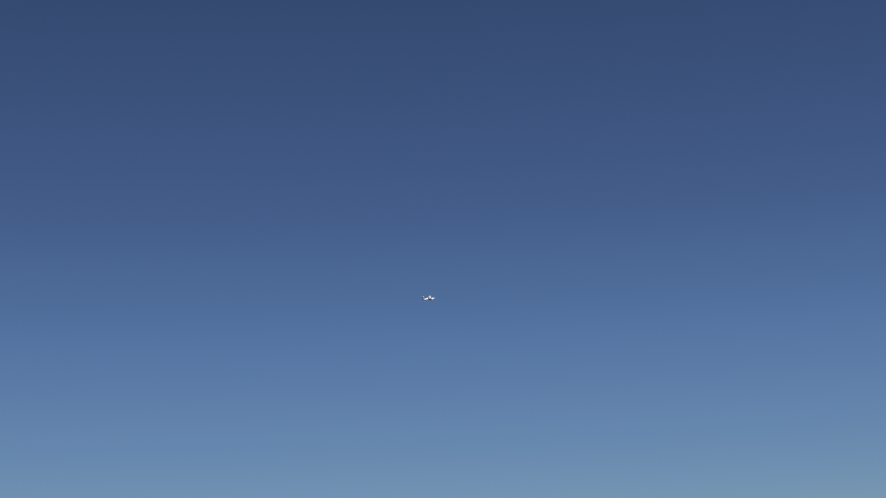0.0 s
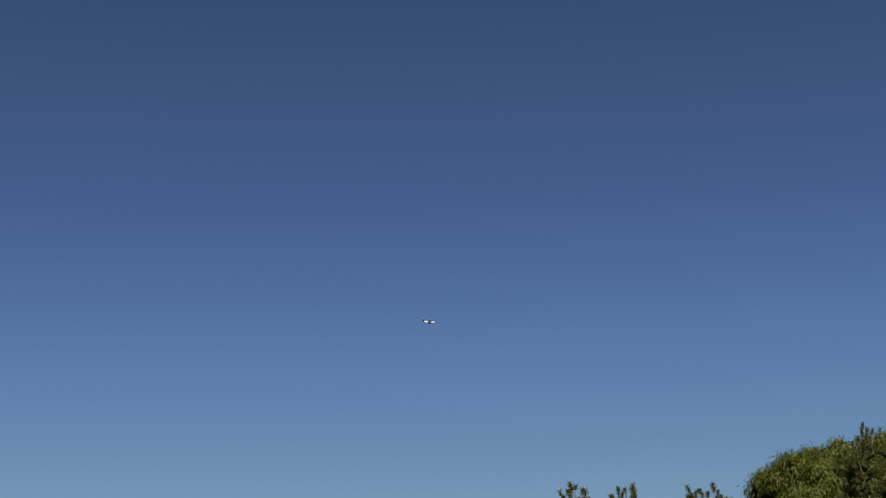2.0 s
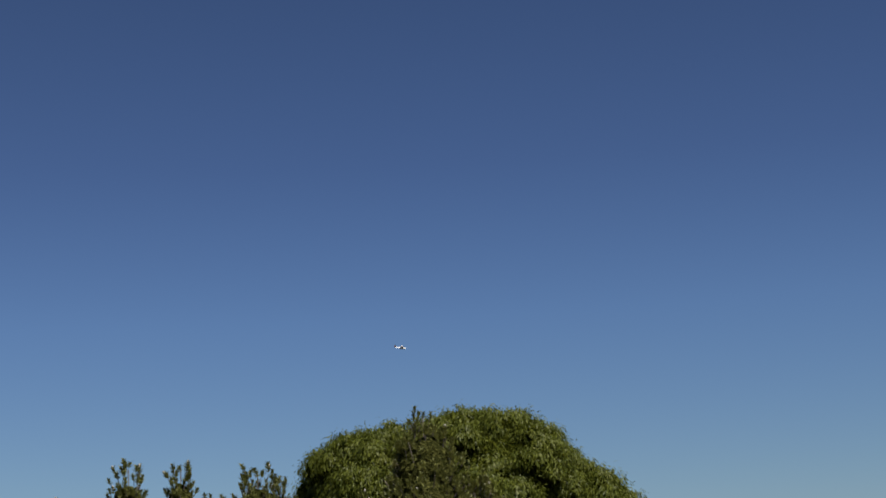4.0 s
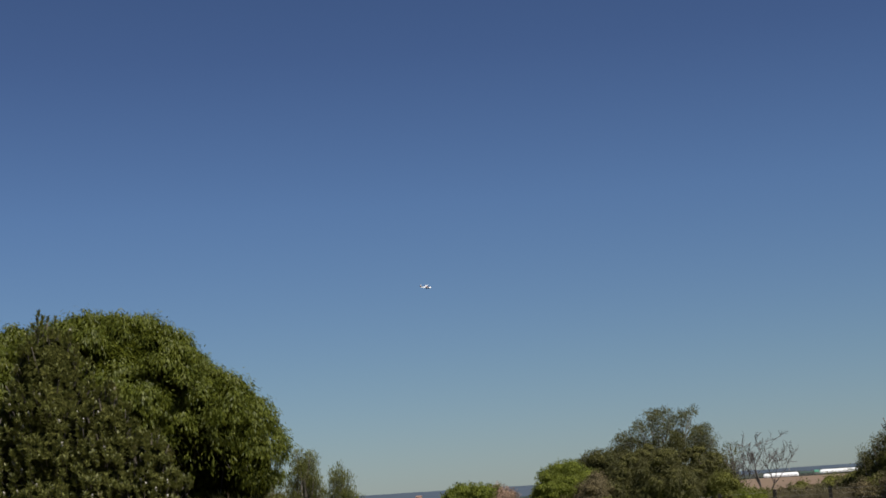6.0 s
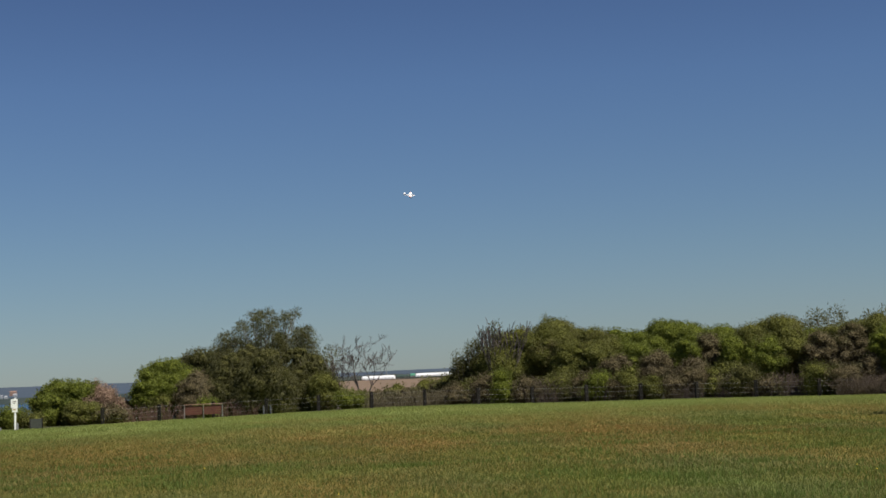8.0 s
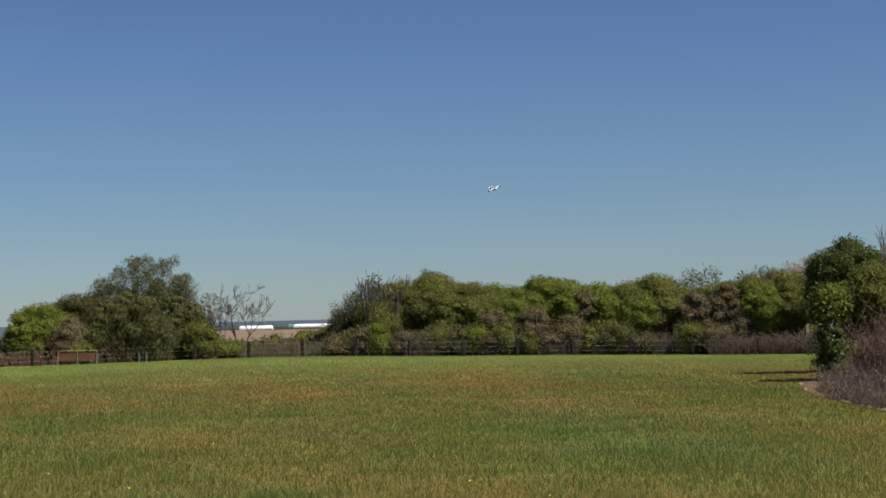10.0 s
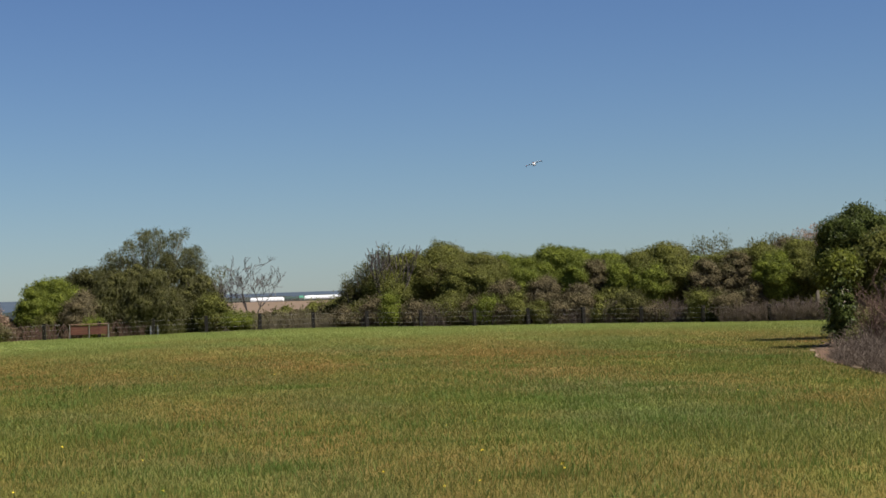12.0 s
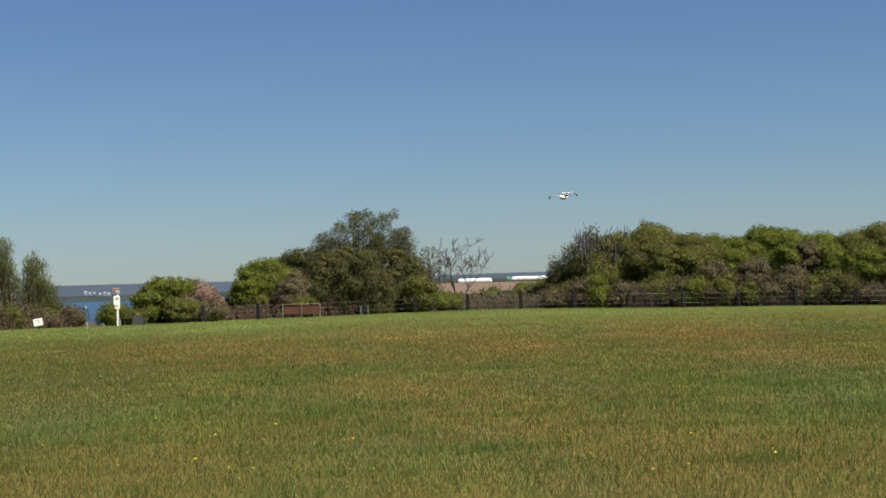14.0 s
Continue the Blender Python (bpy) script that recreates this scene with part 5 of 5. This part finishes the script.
    for k, (az, r) in enumerate(((-22.2, 39.5), (-21.75, 40.5), (-22.75, 38.6))):
        bare_tree(az, r, 1.75, 541 + k, "dead red-brown bush with stems fanning from one foot", M_TWIG_RED, stems=5, depth=4, radius=0.026, name="bare_shrub", thin=0.006, wide=0.7)
    for k, (az, r) in enumerate(((-21.4, 45.5), (-22.3, 44.0), (-23.2, 43.5))):
        bush(az, r, 1.7, 1.25, (M_BROWN, M_OLIVE)[k % 2], "low brown-green scrub bush in the planting bed", 551 + k, "low_scrub", base=0.0, trunk=False, leaf=(0.06, 0.028), dens=40)


# ---------------------------------------------------------------- the model flying boat
def build_plane():
    """White hull, high pylon motor, red-tipped wing with dark tip floats, raised tail. Nose along +y."""
    o = thing("model_seaplane", pose(0, 150, 20), "white radio-controlled flying boat with red trim and dark tip floats", "model aircraft")
    bm = bmesh.new()
    secs = []
    for yy, w, top, keel in ((0.50, 0.012, 0.010, -0.015), (0.44, 0.045, 0.030, -0.055), (0.32, 0.072, 0.052, -0.085), (0.16, 0.085, 0.062, -0.10), (0.0, 0.085, 0.062, -0.105), (-0.10, 0.080, 0.060, -0.10), (-0.12, 0.078, 0.060, -0.075), (-0.30, 0.055, 0.055, -0.035), (-0.48, 0.032, 0.052, 0.010), (-0.64, 0.016, 0.050, 0.025)):
        w, keel = w * 1.4, keel * 1.2
        secs.append([(-w * 0.98, yy, keel * 0.1), (-w * 0.72, yy, top * 0.85), (0, yy, top), (w * 0.72, yy, top * 0.85), (w * 0.98, yy, keel * 0.1), (w, yy, keel * 0.68), (0, yy, keel), (-w, yy, keel * 0.68)])
    loft(bm, secs)
    for f in bm.faces:
        f.smooth = True
    hull = part("hull", bm, M_HULL, o, "glossy white foam hull")
    bm = bmesh.new()
    loft(bm, [[(-w, yy, k * 0.70), (-w * 0.5, yy, k * 0.88), (0, yy, k - 0.004), (w * 0.5, yy, k * 0.88), (w, yy, k * 0.70), (0, yy, k + 0.02)] for yy, w, k in ((0.42, 0.055, -0.07), (0.32, 0.105, -0.105), (0.16, 0.122, -0.123), (0.0, 0.122, -0.129), (-0.10, 0.115, -0.123))])
    part("hull_bottom", bm, M_UNDER_SHADED, hull, "dull red planing bottom")
    bm = bmesh.new()
    loft(bm, [[(-w, yy, z0), (-w * 0.6, yy, z0 + h), (w * 0.6, yy, z0 + h), (w, yy, z0)] for yy, w, z0, h in ((0.36, 0.02, 0.045, 0.004), (0.28, 0.045, 0.048, 0.035), (0.18, 0.05, 0.055, 0.045), (0.10, 0.04, 0.055, 0.02))])
    part("canopy", bm, M_GLASS, hull, "smoked dark canopy")
    for s in (-1, 1):
        bm = bmesh.new()
        secs = []
        stations = ((0.04, 0.33, 0.055, 0.036), (0.30, 0.31, 0.065, 0.032), (0.55, 0.265, 0.078, 0.026), (0.67, 0.20, 0.086, 0.018), (0.70, 0.12, 0.088, 0.009))
        prof = [(0.5, 0.0), (0.36, 0.42), (0.1, 0.62), (-0.2, 0.42), (-0.5, 0.0), (-0.2, -0.22), (0.1, -0.34), (0.36, -0.28)]
        for q, chord, zz, th in stations:
            secs.append([(s * q, 0.03 + c * chord, zz + t * th) for c, t in prof])
        loft(bm, secs)
        wing = part("wing", bm, M_HULL, o, "white wing panel, shade-darkened red below")
        bm = bmesh.new()
        for (q0, c0, z0, t0), (q1, c1, z1, t1) in zip(stations[:4], stations[1:4]):
            # the dark film wraps the leading edge so the wing front looks shaded
            low = [(0.51, 0.12), (0.44, -0.24), (0.1, -0.42), (-0.2, -0.30), (-0.47, -0.06)]
            a = [bm.verts.new((s * q0, 0.03 + c * c0, z0 + t * t0 - 0.003)) for c, t in low]
            b = [bm.verts.new((s * q1, 0.03 + c * c1, z1 + t * t1 - 0.003)) for c, t in low]
            for k in range(len(low) - 1):
                bm.faces.new((a[k], a[k + 1], b[k + 1], b[k]))
        bmesh.ops.solidify(bm, geom=list(bm.faces), thickness=0.002)
        part("underside", bm, M_UNDER_SHADED, wing, "red film under the wing, darkened for shade")
        bm = bmesh.new()
        high = [(0.47, 0.14), (0.36, 0.48), (0.1, 0.68), (-0.2, 0.48), (-0.47, 0.07)]
        (q0, c0, z0, t0), (q1, c1, z1, t1) = stations[2], stations[3]
        a = [bm.verts.new((s * q0, 0.03 + c * c0, z0 + t * t0 + 0.002)) for c, t in high]
        b = [bm.verts.new((s * q1, 0.03 + c * c1, z1 + t * t1 + 0.002)) for c, t in high]
        for k in range(len(high) - 1):
            bm.faces.new((a[k], a[k + 1], b[k + 1], b[k]))
        bmesh.ops.solidify(bm, geom=list(bm.faces), thickness=0.002)
        part("tip_film", bm, M_RED, wing, "orange-red film on the wing tip")
        bm = bmesh.new()
        loft(bm, [[(s * 0.66 + w * math.cos(a), yy, zz + h * math.sin(a)) for a in np.linspace(0, 2 * math.pi, 9)[:-1]] for yy, w, zz, h in ((0.18, 0.006, 0.02, 0.008), (0.13, 0.022, 0.012, 0.034), (0.04, 0.026, 0.008, 0.042), (-0.05, 0.018, 0.016, 0.03), (-0.11, 0.005, 0.03, 0.01))])
        box(bm, s * 0.66, 0.05, 0.06, 0.008, 0.07, 0.06)
        part("tip_float", bm, M_FLOAT, wing, "dark blue tip float")
    bm = bmesh.new()
    loft(bm, [[(-0.010, yy, zz), (0.010, yy, zz), (0.010, yy - c, zz), (-0.010, yy - c, zz)] for zz, yy, c in ((0.055, 0.08, 0.14), (0.125, 0.05, 0.10), (0.165, 0.05, 0.10))])
    pylon = part("pylon", bm, M_RED, o, "orange-red motor pylon")
    bm = bmesh.new()
    loft(bm, [[(w * math.cos(a), yy, 0.18 + w * math.sin(a)) for a in np.linspace(0, 2 * math.pi, 11)[:-1]] for yy, w in ((0.13, 0.008), (0.11, 0.024), (0.05, 0.032), (-0.04, 0.028), (-0.09, 0.012))])
    part("motor_pod", bm, M_HULL, pylon, "white motor pod")
    bm = bmesh.new()
    for s in (-1, 1):
        loft(bm, [[(s * q * 0.94, 0.135 + 0.004, 0.18 - c + s * q * 0.34), (s * q * 0.94, 0.135 - 0.004, 0.18 - c + s * q * 0.34), (s * q * 0.94, 0.133 - 0.004, 0.18 + c + s * q * 0.34), (s * q * 0.94, 0.133 + 0.004, 0.18 + c + s * q * 0.34)] for q, c in ((0.0, 0.008), (0.05, 0.012), (0.11, 0.006))])
    part("propeller", bm, M_FLOAT, pylon, "dark two-blade propeller")
    bm = bmesh.new()
    loft(bm, [[(-0.009, yy, zz), (0.009, yy, zz), (0.006, yy - c, zz), (-0.006, yy - c, zz)] for zz, yy, c in ((0.03, -0.42, 0.16), (0.12, -0.49, 0.12), (0.215, -0.54, 0.10))])
    fin = part("fin", bm, M_FLOAT, o, "dark blue fin")
    bm = bmesh.new()
    loft(bm, [[(-0.008, yy, zz), (0.008, yy, zz), (0.003, yy - c, zz), (-0.003, yy - c, zz)] for zz, yy, c in ((0.03, -0.585, 0.085), (0.12, -0.612, 0.08), (0.205, -0.642, 0.065))])
    part("rudder", bm, M_RED, fin, "orange-red rudder")
    bm = bmesh.new()
    loft(bm, [[(s, -0.53 - 0.04 * abs(s), 0.213), (s, -0.55 - 0.05 * abs(s), 0.226), (s, -0.66, 0.218), (s, -0.66, 0.212)] for s in (-0.24, -0.12, 0.0, 0.12, 0.24)])
    part("tailplane", bm, M_HULL, fin, "white tailplane")
    return o


def flight(o):
    """The model comes in from the left, banks round to the right and flies back towards the camera."""
    rows = ((0.0, 55.85, 12.50, 158, 17), (0.5, 51.39, 12.51, 158, 11), (1.0, 47.02, 12.47, 158, 2), (1.5, 42.78, 12.15, 159, 0), (2.0, 38.61, 11.63, 159, 1), (2.5, 34.95, 11.16, 160, 4),
            (3.0, 31.24, 10.64, 160, 8), (3.2, 29.85, 10.37, 160, 8), (4.2, 23.0, 9.15, 162, 5), (5.3, 15.55, 8.01, 165, 6), (5.5, 14.20, 7.86, 165, 8), (6.0, 10.70, 7.49, 167, 13), (6.5, 7.40, 7.13, 169, 17),
            (7.0, 3.90, 6.86, 171, 20), (7.5, 0.79, 6.76, 173, 27), (8.0, -2.25, 6.52, 174, 29), (8.5, -4.66, 5.99, 172, 24), (9.0, -6.60, 5.44, 168, 17), (9.2, -7.18, 5.29, 166, 16), (10.2, -9.6, 4.80, 157, 24),
            (11.3, -10.83, 4.61, 147, 24), (11.5, -10.79, 4.61, 145, 21), (12.0, -10.27, 4.63, 134, 16), (12.5, -9.19, 4.50, 118, 9), (13.0, -7.55, 4.17, 105, -4), (13.5, -5.82, 3.70, 91, -3), (14.0, -4.03, 3.05, 77, 3))
    ts = [q[0] for q in rows]
    at = []
    for t, az, el, r, bank in rows:
        c = math.cos(radians(el))
        at.append(Vector((-r * math.sin(radians(az)) * c, r * math.cos(radians(az)) * c, EYE[2] + r * math.sin(radians(el)))))
    keyed = []
    for i, (t, az, el, r, bank) in enumerate(rows):
        a, b = max(0, i - 1), min(len(rows) - 1, i + 1)
        v = (at[b] - at[a]) / (ts[b] - ts[a])
        yaw = math.degrees(math.atan2(-v.x, v.y))
        climb = math.degrees(math.atan2(v.z, math.hypot(v.x, v.y))) + 3 + 4 * smooth01(11, 13, t)
        yaw -= 5 * smooth01(11.8, 13.6, t)
        keyed.append((t, pose(*at[i], climb, bank, yaw)))
    walk(o, keyed)


build_ground()
build_water()
build_distance()
build_bed()
build_fence()
build_hedge()
build_middle_group()
build_left_group()
build_bed_plants()
build_bench()
build_signs()
seaplane = build_plane()
build_flowers()
build_lawn_blades()


def motions():
    flight(seaplane)


motions()
